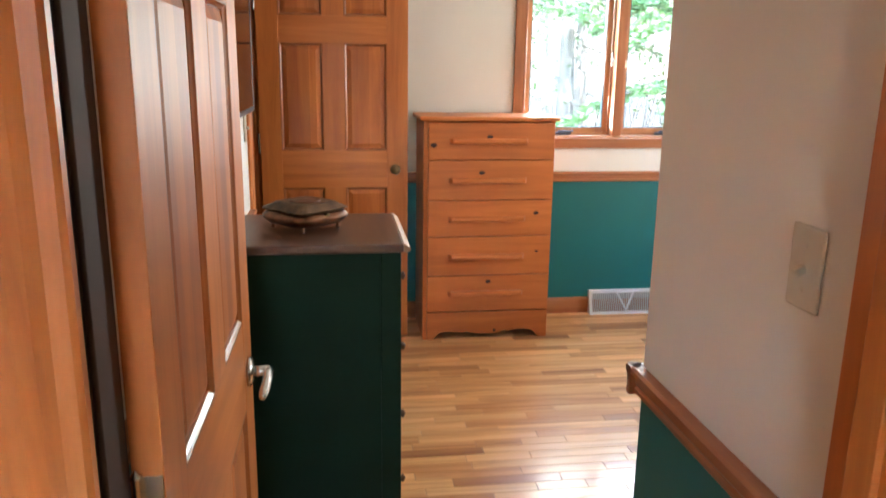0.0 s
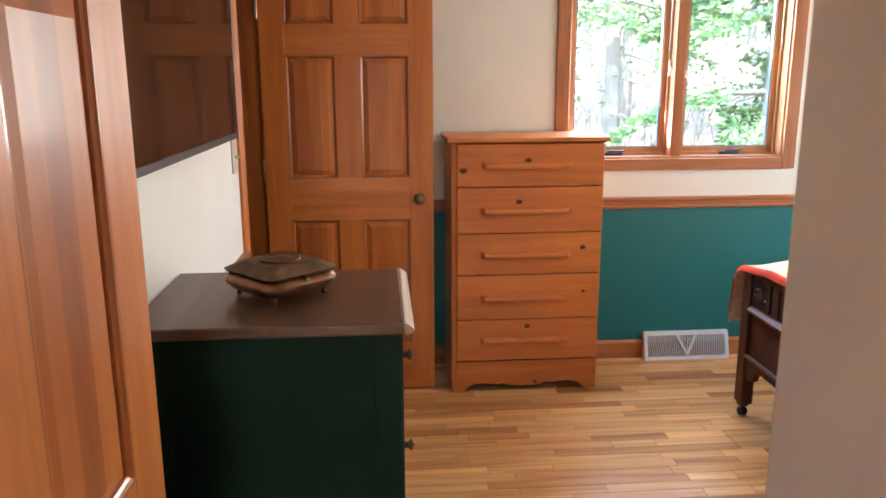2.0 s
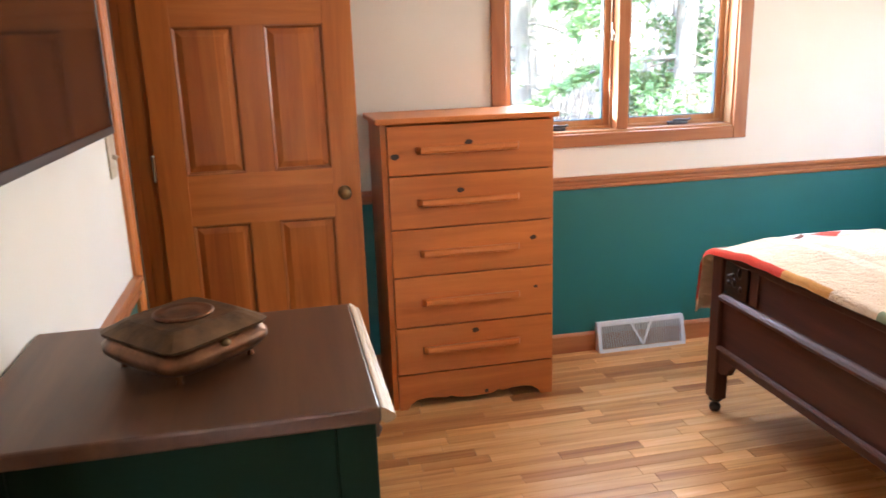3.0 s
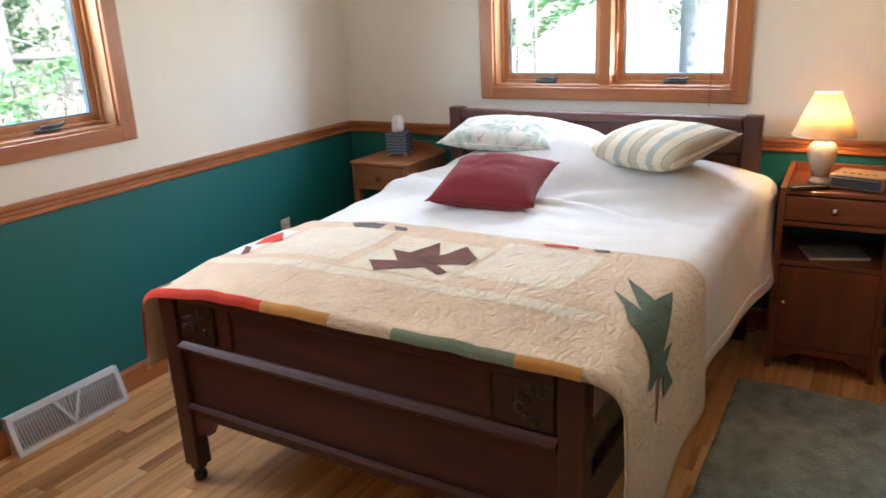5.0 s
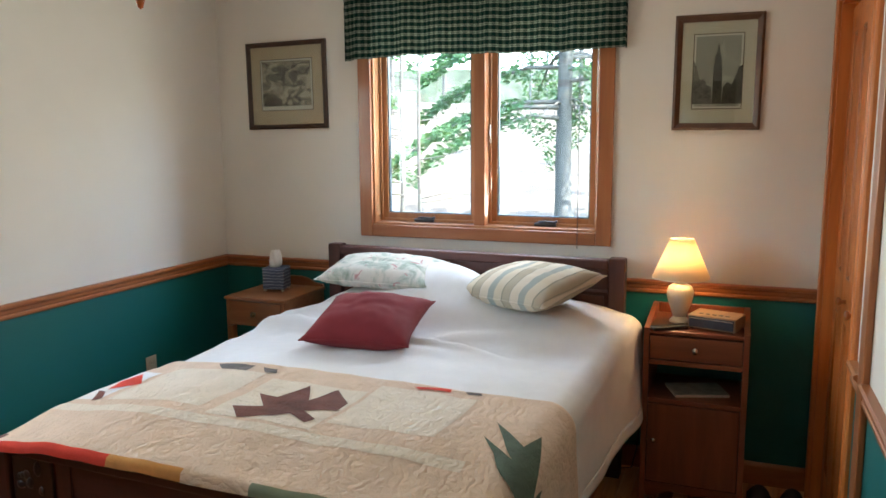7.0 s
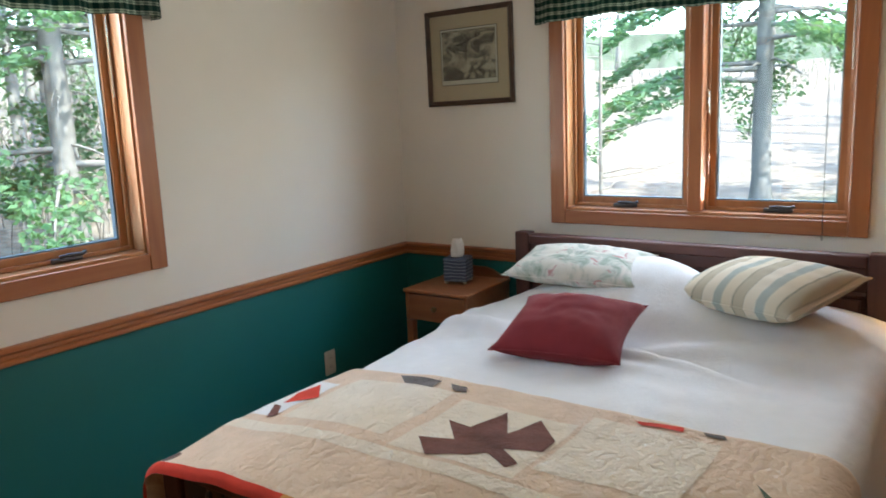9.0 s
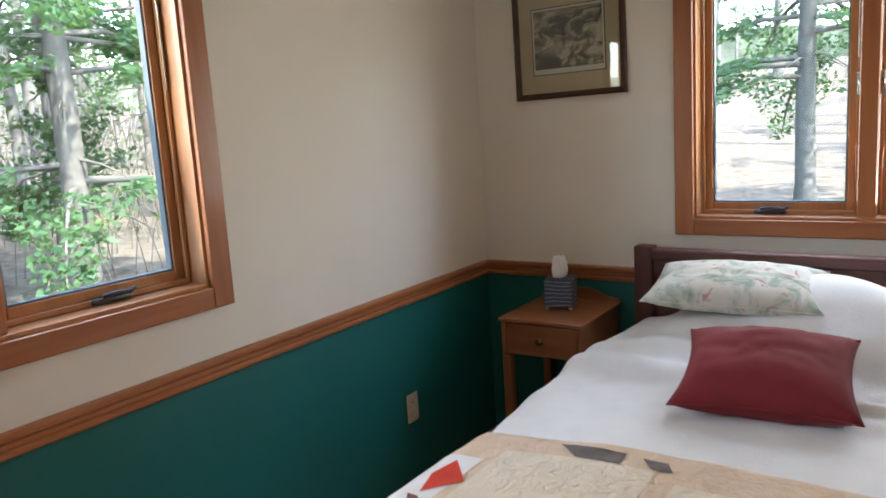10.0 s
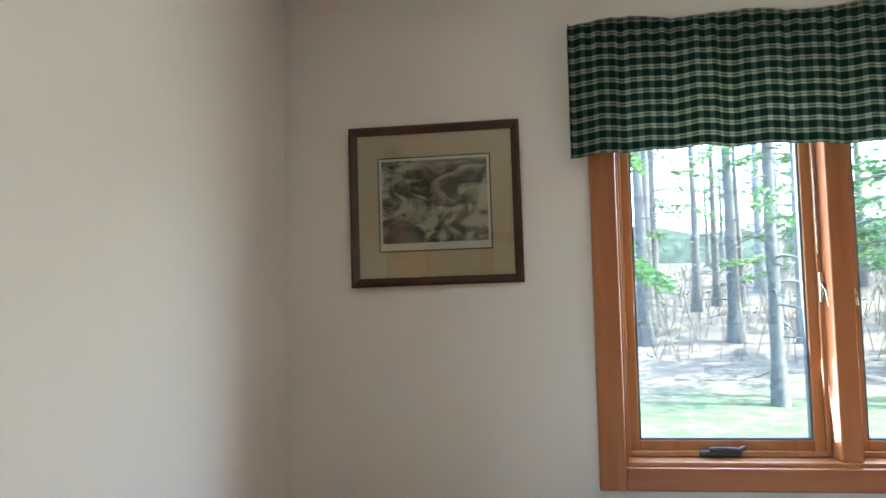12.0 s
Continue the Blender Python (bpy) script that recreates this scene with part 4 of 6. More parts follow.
def bed_frame():
    t = thing("bed", BED, "dark mahogany double bed frame with carved corner blocks and casters", "bed")
    hw = 0.70
    for s in (-1, 1):
        y = s * (hw - 0.03)
        p = part("foot_post", box(0.0, 0.058, y - 0.034, y + 0.034, 0.062, 0.698, 0.006, 2), MAHOG_Z, t)
        part("caster", lathe([(0.0, 0.0), (0.020, 0.004), (0.024, 0.018), (0.020, 0.032), (0.010, 0.036), (0.012, 0.046), (0.026, 0.050), (0.028, 0.0615)], 16, at=(0.029, y, 0)), BLACK, p, "small dark caster", True)
        # shaped bracket where the post meets the lower rail
        ya, yb = (y + 0.0345, y + 0.135) if s < 0 else (y - 0.0345, y - 0.135)
        bm = bmesh.new()
        prof = [(0, 0.0), (0, -0.065), (0.25, -0.068), (0.45, -0.055), (0.6, -0.058), (0.75, -0.03), (1.0, 0.0)]
        a = [bm.verts.new((0.012, ya + (yb - ya) * u, 0.255 + z)) for u, z in prof]
        b = [bm.verts.new((0.040, ya + (yb - ya) * u, 0.255 + z)) for u, z in prof]
        for i in range(len(prof)):
            bm.faces.new((a[i], a[(i + 1) % len(prof)], b[(i + 1) % len(prof)], b[i]))
        bm.faces.new(a)
        bm.faces.new(b[::-1])
        part("bracket", bm, MAHOG_Y, t)
    i0, i1 = -hw + 0.065, hw - 0.065
    part("foot_top_rail", box(-0.004, 0.062, i0, i1, 0.670, 0.698, 0.006, 2), MAHOG_Y, t)
    part("foot_frame", box(0.010, 0.046, i0, i1, 0.255, 0.300, 0.003), MAHOG_Y, t)
    part("foot_panel", box(0.018, 0.036, i0, i1, 0.300, 0.670), MAHOG_Y, t)
    mr = bmesh.new()
    prism([(0, 0), (0.016, 0.002), (0.026, 0.012), (0.027, 0.020), (0.016, 0.026), (0.008, 0.034), (0, 0.036)], (0.018, i0, 0.494), (0.018, i1, 0.494), (-1, 0, 0), mr)
    part("ledge_moulding", mr, MAHOG_Y, t, "rounded polished ledge")
    lr = bmesh.new()
    prism([(0, 0), (0.010, 0.002), (0.014, 0.010), (0.008, 0.018), (0, 0.02)], (0.010, i0, 0.288), (0.010, i1, 0.288), (-1, 0, 0), lr)
    part("lower_moulding", lr, MAHOG_Y, t)
    for s in (-1, 1):
        c = s * (hw - 0.065 - 0.085)
        cb = part("carved_block", box(0.008, 0.018, c - 0.075, c + 0.075, 0.536, 0.664, 0.003), MAHOG_C, t, "dark carved corner block")
        rng = random.Random(9 + s)
        for k in range(9):
            yy, zz = c + rng.uniform(-0.05, 0.05), 0.599 + rng.uniform(-0.043, 0.043)
            bm = bmesh.new()
            bmesh.ops.create_uvsphere(bm, u_segments=10, v_segments=6, radius=rng.uniform(0.012, 0.02))
            bmesh.ops.scale(bm, vec=(0.4, rng.uniform(0.6, 1.2), rng.uniform(0.6, 1.2)), verts=bm.verts[:])
            bmesh.ops.translate(bm, vec=(0.008, yy, zz), verts=bm.verts[:])
            part("carving", bm, MAHOG_C, cb, "", True)
        part("stile", box(0.012, 0.018, c - s * 0.115 - 0.025, c - s * 0.115 + 0.025, 0.534, 0.669, 0.002), MAHOG_Z, t)
    # side rails
    for s in (-1, 1):
        part("side_rail", box(0.059, 1.905, s * 0.66 - 0.014, s * 0.66 + 0.014, 0.22, 0.36, 0.004), MAHOG_X, t)
    # headboard
    hx = 1.905
    hh = 0.742
    for s in (-1, 1):
        y = s * (hh - 0.035)
        part("head_post", box(hx, hx + 0.062, y - 0.036, y + 0.036, 0.0, 1.006, 0.006, 2), MAHOG_Z, t)
    part("head_top_rail", box(hx - 0.006, hx + 0.060, -hh + 0.072, hh - 0.072, 0.955, 0.998, 0.008, 3), MAHOG_Y, t)
    part("head_panel", box(hx + 0.022, hx + 0.040, -hh + 0.072, hh - 0.072, 0.30, 0.955), MAHOG_Y, t)
    part("head_frame", box(hx + 0.012, hx + 0.050, -hh + 0.072, hh - 0.072, 0.905, 0.9545, 0.004), MAHOG_Y, t)
    hm = bmesh.new()
    prism([(0, 0), (0.010, 0.003), (0.014, 0.012), (0.008, 0.02), (0, 0.022)], (hx + 0.022, -hh + 0.075, 0.84), (hx + 0.022, hh - 0.075, 0.84), (-1, 0, 0), hm)
    part("head_moulding", hm, MAHOG_Y, t)
    for s in (-1, 1):
        c = s * (hh - 0.15)
        part("carved_block", box(hx + 0.012, hx + 0.022, c - 0.06, c + 0.06, 0.72, 0.835, 0.003), MAHOG_Z, t, "carved corner block")
    # box spring under the covers
    part("box_spring", box(0.065, 1.90, -0.64, 0.64, 0.255, 0.40, 0.03, 3), QPALE, t, "pale fabric box spring")
    return t


bed_frame()
mt = thing("mattress", BED, "white mattress on the bed frame", "mattress")
part("body", box(0.066, 1.90, -0.625, 0.645, 0.401, 0.64, 0.05, 3), SPREAD, mt, "", True)


def smooth_step(a, b, x):
    u = max(0.0, min(1.0, (x - a) / (b - a)))
    return u * u * (3 - 2 * u)


def top_height(x, y):
    """Height of the covers over the bed, in the bed's own axes."""
    h = 0.738 + 0.008 * math.sin(2.1 * x + 1.0) * math.cos(1.8 * y)
    # sleeping pillows under the spread
    for py, ph, pw in ((0.30, 0.120, 0.27), (-0.36, 0.105, 0.36)):
        u = smooth_step(1.22, 1.60, x) * (1 - 0.35 * smooth_step(1.74, 1.93, x))
        h += ph * u * math.exp(-((y - py) / pw) ** 4)
    # peak of cloth between the two pillows
    h += 0.165 * smooth_step(1.32, 1.68, x) * math.exp(-((y + 0.02 + 0.25 * (1.66 - x)) / 0.19) ** 2) * (1 - 0.5 * smooth_step(1.75, 1.92, x))
    # slack folds in front of the pillows
    h += 0.034 * math.exp(-((x - 1.22 - 0.12 * y) / 0.05) ** 2) * smooth_step(0.75, 0.1, abs(y - 0.2))
    h += 0.012 * math.exp(-((x - 1.08 + 0.14 * y) / 0.05) ** 2) * smooth_step(0.8, 0.2, abs(y + 0.2))
    h += 0.022 * math.exp(-((x - 1.42 - 0.25 * (y - 0.5)) / 0.035) ** 2) * smooth_step(0.30, 0.05, abs(y - 0.52))
    h += 0.018 * math.exp(-((x - 1.34 + 0.30 * (y + 0.35)) / 0.04) ** 2) * smooth_step(0.40, 0.05, abs(y + 0.35))
    h += 0.032 * math.exp(-((x - 1.30 - 0.35 * (y - 0.60)) / 0.028) ** 2) * smooth_step(0.26, 0.04, abs(y - 0.56))
    h += 0.022 * math.exp(-((x - 1.17 - 0.10 * (y + 0.15)) / 0.022) ** 2) * smooth_step(0.30, 0.05, abs(y + 0.20))
    h -= 0.024 * math.exp(-((x - 1.25 - 0.15 * y) / 0.045) ** 2) * smooth_step(0.60, 0.10, abs(y + 0.25))
    # the filling thins out towards the wall side and the foot
    h -= 0.030 * smooth_step(0.30, 0.74, y) * (1 - smooth_step(1.1, 1.5, x)) + 0.028 * (1 - smooth_step(0.03, 0.30, x))
    p = Vector((x * 3.0, y * 3.0, 0.0))
    h += 0.010 * noise.noise(p) + 0.004 * noise.noise(p * 4.0)
    return h


def cover(x, s, lift=0.0, foot=0.0):
    """The covers' surface at x along the bed and s across it: flat on top, round at the edge, then hanging."""
    side = 1 if s > 0 else -1
    flat, rad = (0.682 - 0.022 * smooth_step(0.05, 0.40, x) + 0.035 * smooth_step(0.7, 1.1, x) - 0.03 * smooth_step(1.3, 1.7, x) if s > 0 else 0.718), 0.07
    a = abs(s)
    arc = rad * math.pi / 2
    if a <= flat:
        y, dz, n = a, 0.0, Vector((0, 0, 1))
    elif a <= flat + arc:
        q = (a - flat) / rad
        y, dz, n = flat + rad * math.sin(q), -rad * (1 - math.cos(q)), Vector((0, math.sin(q), math.cos(q)))
    else:
        y, dz, n = flat + rad, -rad - (a - flat - arc), Vector((0, 1, 0))
    fall = max(0.0, a - flat - arc)
    wob = fall * (0.10 * math.sin(5.2 * x + 0.8 + side) + 0.05 * math.sin(13 * x)) + 0.008 * noise.noise(Vector((x * 5, fall * 5, side)))
    bulge = smooth_step(1.2, 1.7, x) * (0.035 if s < 0 else 0.0) * min(1.0, max(0.0, (a - 0.5) / 0.3))
    p = Vector((x, side * (y + wob * 0.6 + bulge + 0.02 * min(1.0, fall * 3)), top_height(x, side * min(y, 0.72)) + dz))
    n.y *= side
    q = p + n * lift
    if x < 0.0:
        drop = min(-x, 0.04)
        q.x = -0.004 - 0.25 * drop - lift * 0.5
        q.z -= drop * 0.9
    return q


def cloth(name, x0, x1, s0, s1, nx, ns, lift, material, parent, label="", edge=None, thick=0.006):
    bm = bmesh.new()
    grid = []
    for i in range(nx + 1):
        x = x0 + (x1 - x0) * i / nx
        lo, hi = (s0, s1) if edge is None else edge(x)
        grid.append([bm.verts.new(cover(x, lo + (hi - lo) * j / ns, lift)) for j in range(ns + 1)])
    for i in range(nx):
        for j in range(ns):
            bm.faces.new((grid[i][j], grid[i + 1][j], grid[i + 1][j + 1], grid[i][j + 1]))
    ob = part(name, bm, material, parent, label, True)
    m = ob.modifiers.new("thick", "SOLIDIFY")
    m.thickness, m.offset = thick, 1.0
    return ob


sp = thing("bedspread", BED, "white textured bedspread pulled up over the bed pillows", "bedspread")
cloth("cloth", 0.062, 1.895, -1.14, 1.10, 130, 150, 0.0, SPREAD, sp,
      edge=lambda x: (-1.12 - 0.03 * math.sin(4 * x), 1.08 + 0.02 * math.sin(5 * x)))
for side, s0, s1 in ((-1, -1.135, -1.085), (1, 1.045, 1.09)):
    cloth("hem", 0.07, 1.885, s0, s1, 120, 3, 0.0075, SPREAD, sp, "stitched white hem", thick=0.003)
qu = thing("quilt", BED, "cream quilt with patchwork maple leaves at the bed's foot", "quilt")
cloth("cloth", -0.018, 0.725, -1.14, 1.0, 70, 130, 0.007, QUILT, qu, thick=0.009,
      edge=lambda x: (-1.15 - 0.05 * (x - 0.4), 0.985 + 0.02 * math.sin(6 * x)))


def patch(points, material, label, lift=0.0188, parent=None):
    """A patch sewn on the quilt: an outline in (x, s), cut small and laid on the covers' surface."""
    bm = bmesh.new()
    bm.faces.new([bm.verts.new((x, s, 0)) for x, s in points])
    bmesh.ops.triangulate(bm, faces=bm.faces[:])
    for _ in range(6):
        long = [e for e in bm.edges if e.calc_length() > 0.02]
        if not long:
            break
        bmesh.ops.subdivide_edges(bm, edges=long, cuts=1)
        bmesh.ops.triangulate(bm, faces=bm.faces[:])
    for v in bm.verts:
        v.co = cover(v.co.x, v.co.y, lift)
    return part("patch", bm, material, parent or qu, label, True)


def rect(x0, x1, s0, s1):
    return [(x0, s0), (x1, s0), (x1, s1), (x0, s1)]


patch(rect(0.30, 0.635, 0.215, 0.575), QPALE, "pale stitched square", 0.0173)
patch(rect(0.33, 0.665, -0.52, -0.20), QPALE, "pale stitched square", 0.0173)
patch(rect(0.265, 0.60, -0.185, 0.165), QPALE, "pale square behind a leaf", 0.0173)
MAPLE = [(0.340, 0.125), (0.372, 0.040), (0.472, 0.125), (0.450, 0.045), (0.580, 0.012), (0.470, -0.050), (0.582, -0.088), (0.485, -0.175), (0.418, -0.178), (0.385, -0.092), (0.331, -0.164), (0.298, -0.150), (0.342, -0.076), (0.300, -0.046), (0.262, 0.050)]
patch(MAPLE, QBROWN, "brown printed maple leaf", 0.0190)
patch([(0.70, 0.465), (0.69, 0.30), (0.632, 0.295), (0.637, 0.40)], QGREY, "dark printed patch", 0.0186)
patch([(0.680, 0.26), (0.682, 0.205), (0.640, 0.180), (0.642, 0.228)], QGREY, "dark printed patch")
patch([(0.537, 0.655), (0.455, 0.668), (0.37, 0.640), (0.455, 0.583)], QRED, "bright red patch")
patch([(0.276, 0.61), (0.356, 0.662), (0.353, 0.632), (0.300, 0.592)], QBROWN, "brown patch")
patch([(0.692, -0.299), (0.716, -0.416), (0.690, -0.421), (0.673, -0.324)], QRED, "red patch")
patch([(0.716, -0.461), (0.716, -0.512), (0.697, -0.523), (0.695, -0.479)], QGREY, "dark printed patch")
LEAF2 = [(0.398, -0.632), (0.301, -0.735), (0.503, -0.630), (0.380, -0.740), (0.474, -0.755), (0.260, -0.818), (0.340, -0.828), (0.275, -0.855), (0.324, -0.930), (0.230, -0.920), (0.245, -0.875), (0.199, -0.845), (0.129, -0.840), (0.180, -0.780), (0.227, -0.730), (0.310, -0.690)]
patch(LEAF2, QGREEN, "green printed maple leaf", 0.0190)
patch([(0.205, -0.835), (0.222, -0.845), (0.158, -0.935), (0.144, -0.925)], QBROWN, "brown leaf stem", 0.0195)
patch(rect(0.29, 0.57, 0.60, 0.72), SPREAD, "white square behind the red patch", 0.0173)


def binding(s0, s1, material, label):
    """A narrow strip of cloth folded over the quilt's foot edge."""
    bm = bmesh.new()
    rows_ = []
    cols = max(2, int((s1 - s0) / 0.02))
    for x, n in ((-0.020, (-0.95, 0, 0.3)), (-0.013, (-0.95, 0, 0.3)), (-0.007, (-0.95, 0, 0.3)), (-0.002, (-0.75, 0, 0.66)), (0.001, (-0.45, 0, 0.9))):
        rows_.append([bm.verts.new(cover(x, s0 + (s1 - s0) * j / cols, 0.007) + Vector(n) * 0.0125) for j in range(cols + 1)])
    for r0, r1 in zip(rows_, rows_[1:]):
        for j in range(cols):
            bm.faces.new((r0[j], r1[j], r1[j + 1], r0[j + 1]))
    part("binding", bm, material, qu, label, True)


binding(0.24, 0.95, QRED, "red cloth binding")
binding(0.0, 0.24, QORANGE, "orange cloth binding")
binding(-0.20, 0.0, QUILT, "tan cloth binding")
binding(-0.54, -0.20, QTEAL, "sage cloth binding")
binding(-0.70, -0.54, QORANGE, "orange cloth binding")
# lighter band across the quilt
patch(rect(0.205, 0.25, -0.64, 0.70), QPALE, "pale strip", 0.0173)


# ---- pillows ----
def pillow(name, w, d, h, m, material, label, category, seed, pinch=0.05, sub=26):
    """A stuffed cushion: local x across (d), y along (w), z up."""
    t = thing(name, m, label, category)
    bm = bmesh.new()
    rng = random.Random(seed)
    o = Vector((rng.uniform(0, 50), rng.uniform(0, 50), 0))
    tops = {}
    for s in (1, -1):
        for i in range(sub + 1):
            for j in range(sub + 1):
                u, v = 2 * i / sub - 1, 2 * j / sub - 1
                edge = i in (0, sub) or j in (0, sub)
                if s < 0 and edge:
                    tops[(-1, i, j)] = tops[(1, i, j)]
                    continue
                f = (max(0, 1 - abs(u) ** 2.4) * max(0, 1 - abs(v) ** 2.4)) ** 0.5
                px = u * (1 - pinch * (1 - abs(v)) ** 0.0 * (1 - v * v) * 1.0)
                py = v * (1 - pinch * (1 - u * u))
                q = Vector((u * 1.5, v * 1.5, s * 2.0)) + o
                z = s * h / 2 * f * (1 + 0.14 * noise.noise(q)) + 0.006 * noise.noise(q * 3.5) * f
                tops[(s, i, j)] = bm.verts.new((px * d / 2, py * w / 2, z))
    for s in (1, -1):
        for i in range(sub):
            for j in range(sub):
                bm.faces.new((tops[(s, i, j)], tops[(s, i + 1, j)], tops[(s, i + 1, j + 1)], tops[(s, i, j + 1)]))
    part("cover", bm, material, t, "", True)
    ring = [(i, 0) for i in range(sub)] + [(sub, j) for j in range(sub)] + [(i, sub) for i in range(sub, 0, -1)] + [(0, j) for j in range(sub, -1, -1)]
    pts = []
    for i, j in ring:
        u, v = 2 * i / sub - 1, 2 * j / sub - 1
        pts.append((u * (1 - pinch * (1 - v * v)) * d / 2, v * (1 - pinch * (1 - u * u)) * w / 2, 0))
    part("seam", tube(pts, 0.0022, 6), material, t, "", True)
    return t


pillow("cushion", 0.43, 0.38, 0.165, pose(3.585, 5.325, 0.832, 0, -14, 6.4), REDCUSH, "plump maroon cotton cushion lying on the white bedspread", "cushion", 1, 0.11)
pillow("pillow", 0.53, 0.36, 0.12, pose(4.115, 5.52, 0.928, 1, -9, 4), FLORAL, "pale floral pillow with faded roses propped by the headboard", "pillow", 2, 0.05)
pillow("pillow", 0.52, 0.40, 0.15, pose(4.04, 4.818, 0.922, -2, -11, -27), STRIPE, "beige and grey striped pillow propped by the headboard", "pillow", 3, 0.05)


# ---- nightstands and what stands on them ----
def front_knob(x, y, z, mat_, r=0.014):
    bm = lathe([(0.0, 0), (r * 0.5, 0), (r * 0.42, 0.008), (r, 0.014), (r * 0.95, 0.021), (0.0, 0.026)], 16)
    bmesh.ops.rotate(bm, verts=bm.verts[:], matrix=Matrix.Rotation(-math.pi / 2, 3, "Y"))
    bmesh.ops.translate(bm, verts=bm.verts[:], vec=(x, y, z))
    return bm


def nightstand_red():
    t = thing("nightstand", pose(4.10, 4.145, 0), "reddish wooden nightstand with a drawer, open shelf and cupboard", "nightstand")
    d, h = 0.372, 0.20
    for s in (-1, 1):
        y = s * (h - 0.011)
        pts = [(0.0, 0.0), (0.035, 0.0), (0.06, 0.055), (0.30, 0.055), (0.335, 0.0), (d, 0.0), (d, 0.80), (d - 0.05, 0.80), (0.05, 0.772), (0.0, 0.766)]
        part("side_panel", outline(pts, y - 0.011, y + 0.011), NSR_Z, t)
    i0, i1 = -h + 0.0225, h - 0.0225
    part("top", box(0.004, d - 0.02, i0, i1, 0.742, 0.758, 0.002), NSR_Y, t)
    part("gallery", box(d - 0.018, d, i0, i1, 0.70, 0.80, 0.004), NSR_Y, t)
    dr = part("drawer_front", box(0.002, 0.020, i0 + 0.002, i1 - 0.002, 0.640, 0.735, 0.003), NSR_Y, t)
    part("knob", front_knob(0.002, 0, 0.688, STEEL), STEEL, dr, "dull metal knob", True)
    part("rail", box(0.004, 0.03, i0, i1, 0.615, 0.634, 0.002), NSR_Y, t)
    part("drawer_box", box(0.021, d - 0.02, i0 + 0.004, i1 - 0.004, 0.636, 0.73), NSR_Y, t)
    part("shelf", box(0.004, d - 0.012, i0, i1, 0.455, 0.472, 0.002), NSR_Y, t)
    part("back", box(d - 0.012, d - 0.004, i0, i1, 0.06, 0.454), NSR_Z, t)
    dd = part("cupboard_door", box(0.002, 0.020, i0 + 0.002, i1 - 0.002, 0.115, 0.450, 0.003), NSR_Z, t)
    part("knob", front_knob(0.002, i1 - 0.03, 0.30, STEEL, 0.010), STEEL, dd, "dull metal knob", True)
    pts = [(i0, 0.11), (i0, 0.05), (i0 + 0.04, 0.05), (i0 + 0.09, 0.078), (i1 - 0.09, 0.078), (i1 - 0.04, 0.05), (i1, 0.05), (i1, 0.11)]
    bm = outline(pts, 0.006, 0.020)
    bmesh.ops.transform(bm, matrix=Matrix(((0, 1, 0, 0), (1, 0, 0, 0), (0, 0, 1, 0), (0, 0, 0, 1))), verts=bm.verts[:])
    part("apron", bm, NSR_Y, t)
    part("bottom", box(0.022, d - 0.013, i0, i1, 0.098, 0.112), NSR_Y, t)
    return t


nightstand_red()


def nightstand_brown():
    t = thing("nightstand", pose(4.094, 6.222, 0), "plain brown wooden nightstand with one drawer over an open shelf", "nightstand")
    d, h = 0.385, 0.17
    for s in (-1, 1):
        for x in (0.0, d - 0.035):
            part("leg", box(x, x + 0.035, s * (h - 0.0175) - 0.0175, s * (h - 0.0175) + 0.0175, 0, 0.60 if x == 0 else 0.735, 0.002), NSL_Z, t)
        part("side_panel", box(0.0, d - 0.036, s * (h - 0.009) - 0.009, s * (h - 0.009) + 0.009, 0.601, 0.735, 0.002), NSL_Y, t)
    part("top", box(-0.010, d + 0.004, -h - 0.006, h + 0.006, 0.736, 0.752, 0.004, 2), NSL_Y, t)
    dr = part("drawer_front", box(-0.002, 0.016, -h + 0.020, h - 0.020, 0.608, 0.730, 0.003), NSL_Y, t)
    part("knob", front_knob(-0.002, 0, 0.672, BRASS, 0.013), BRASS, dr, "dull brass knob", True)
    part("drawer_box", box(0.017, d - 0.04, -h + 0.022, h - 0.022, 0.612, 0.728), NSL_Y, t)
    part("shelf", box(0.004, d - 0.004, -h + 0.002, h - 0.002, 0.28, 0.296, 0.002), NSL_Y, t)
    pts = [(-h, 0.752), (h, 0.752), (h, 0.764), (h - 0.05, 0.770), (h - 0.09, 0.790), (h - 0.13, 0.800), (-h + 0.13, 0.800), (-h + 0.09, 0.790), (-h + 0.05, 0.770), (-h, 0.764)]
    bm = outline(pts, d - 0.012, d + 0.003)
    bmesh.ops.transform(bm, matrix=Matrix(((0, 1, 0, 0), (1, 0, 0, 0), (0, 0, 1, 0), (0, 0, 0, 1))), verts=bm.verts[:])
    part("gallery", bm, NSL_Y, t, "shaped back board")
    return t


nightstand_brown()


def lamp_shade_mat():
    m, nt, b = nodes_of("lamp_shade", 0.9, spec=0.1)
    b.inputs["Base Color"].default_value = (0.82, 0.68, 0.48, 1)
    tr = nt.nodes.new("ShaderNodeBsdfTranslucent")
    tr.inputs[0].default_value = (0.9, 0.74, 0.52, 1)
    mx = nt.nodes.new("ShaderNodeMixShader")
    mx.inputs[0].default_value = 0.42
    nt.links.new(b.outputs[0], mx.inputs[1])
    nt.links.new(tr.outputs[0], mx.inputs[2])
    nt.links.new(mx.outputs[0], nt.nodes["Material Output"].inputs[0])
    bump_of(nt, b, noise_of(nt, coords(nt, (1, 1, 0.2)), 300, 2), 0.2, 0.001)
    return m


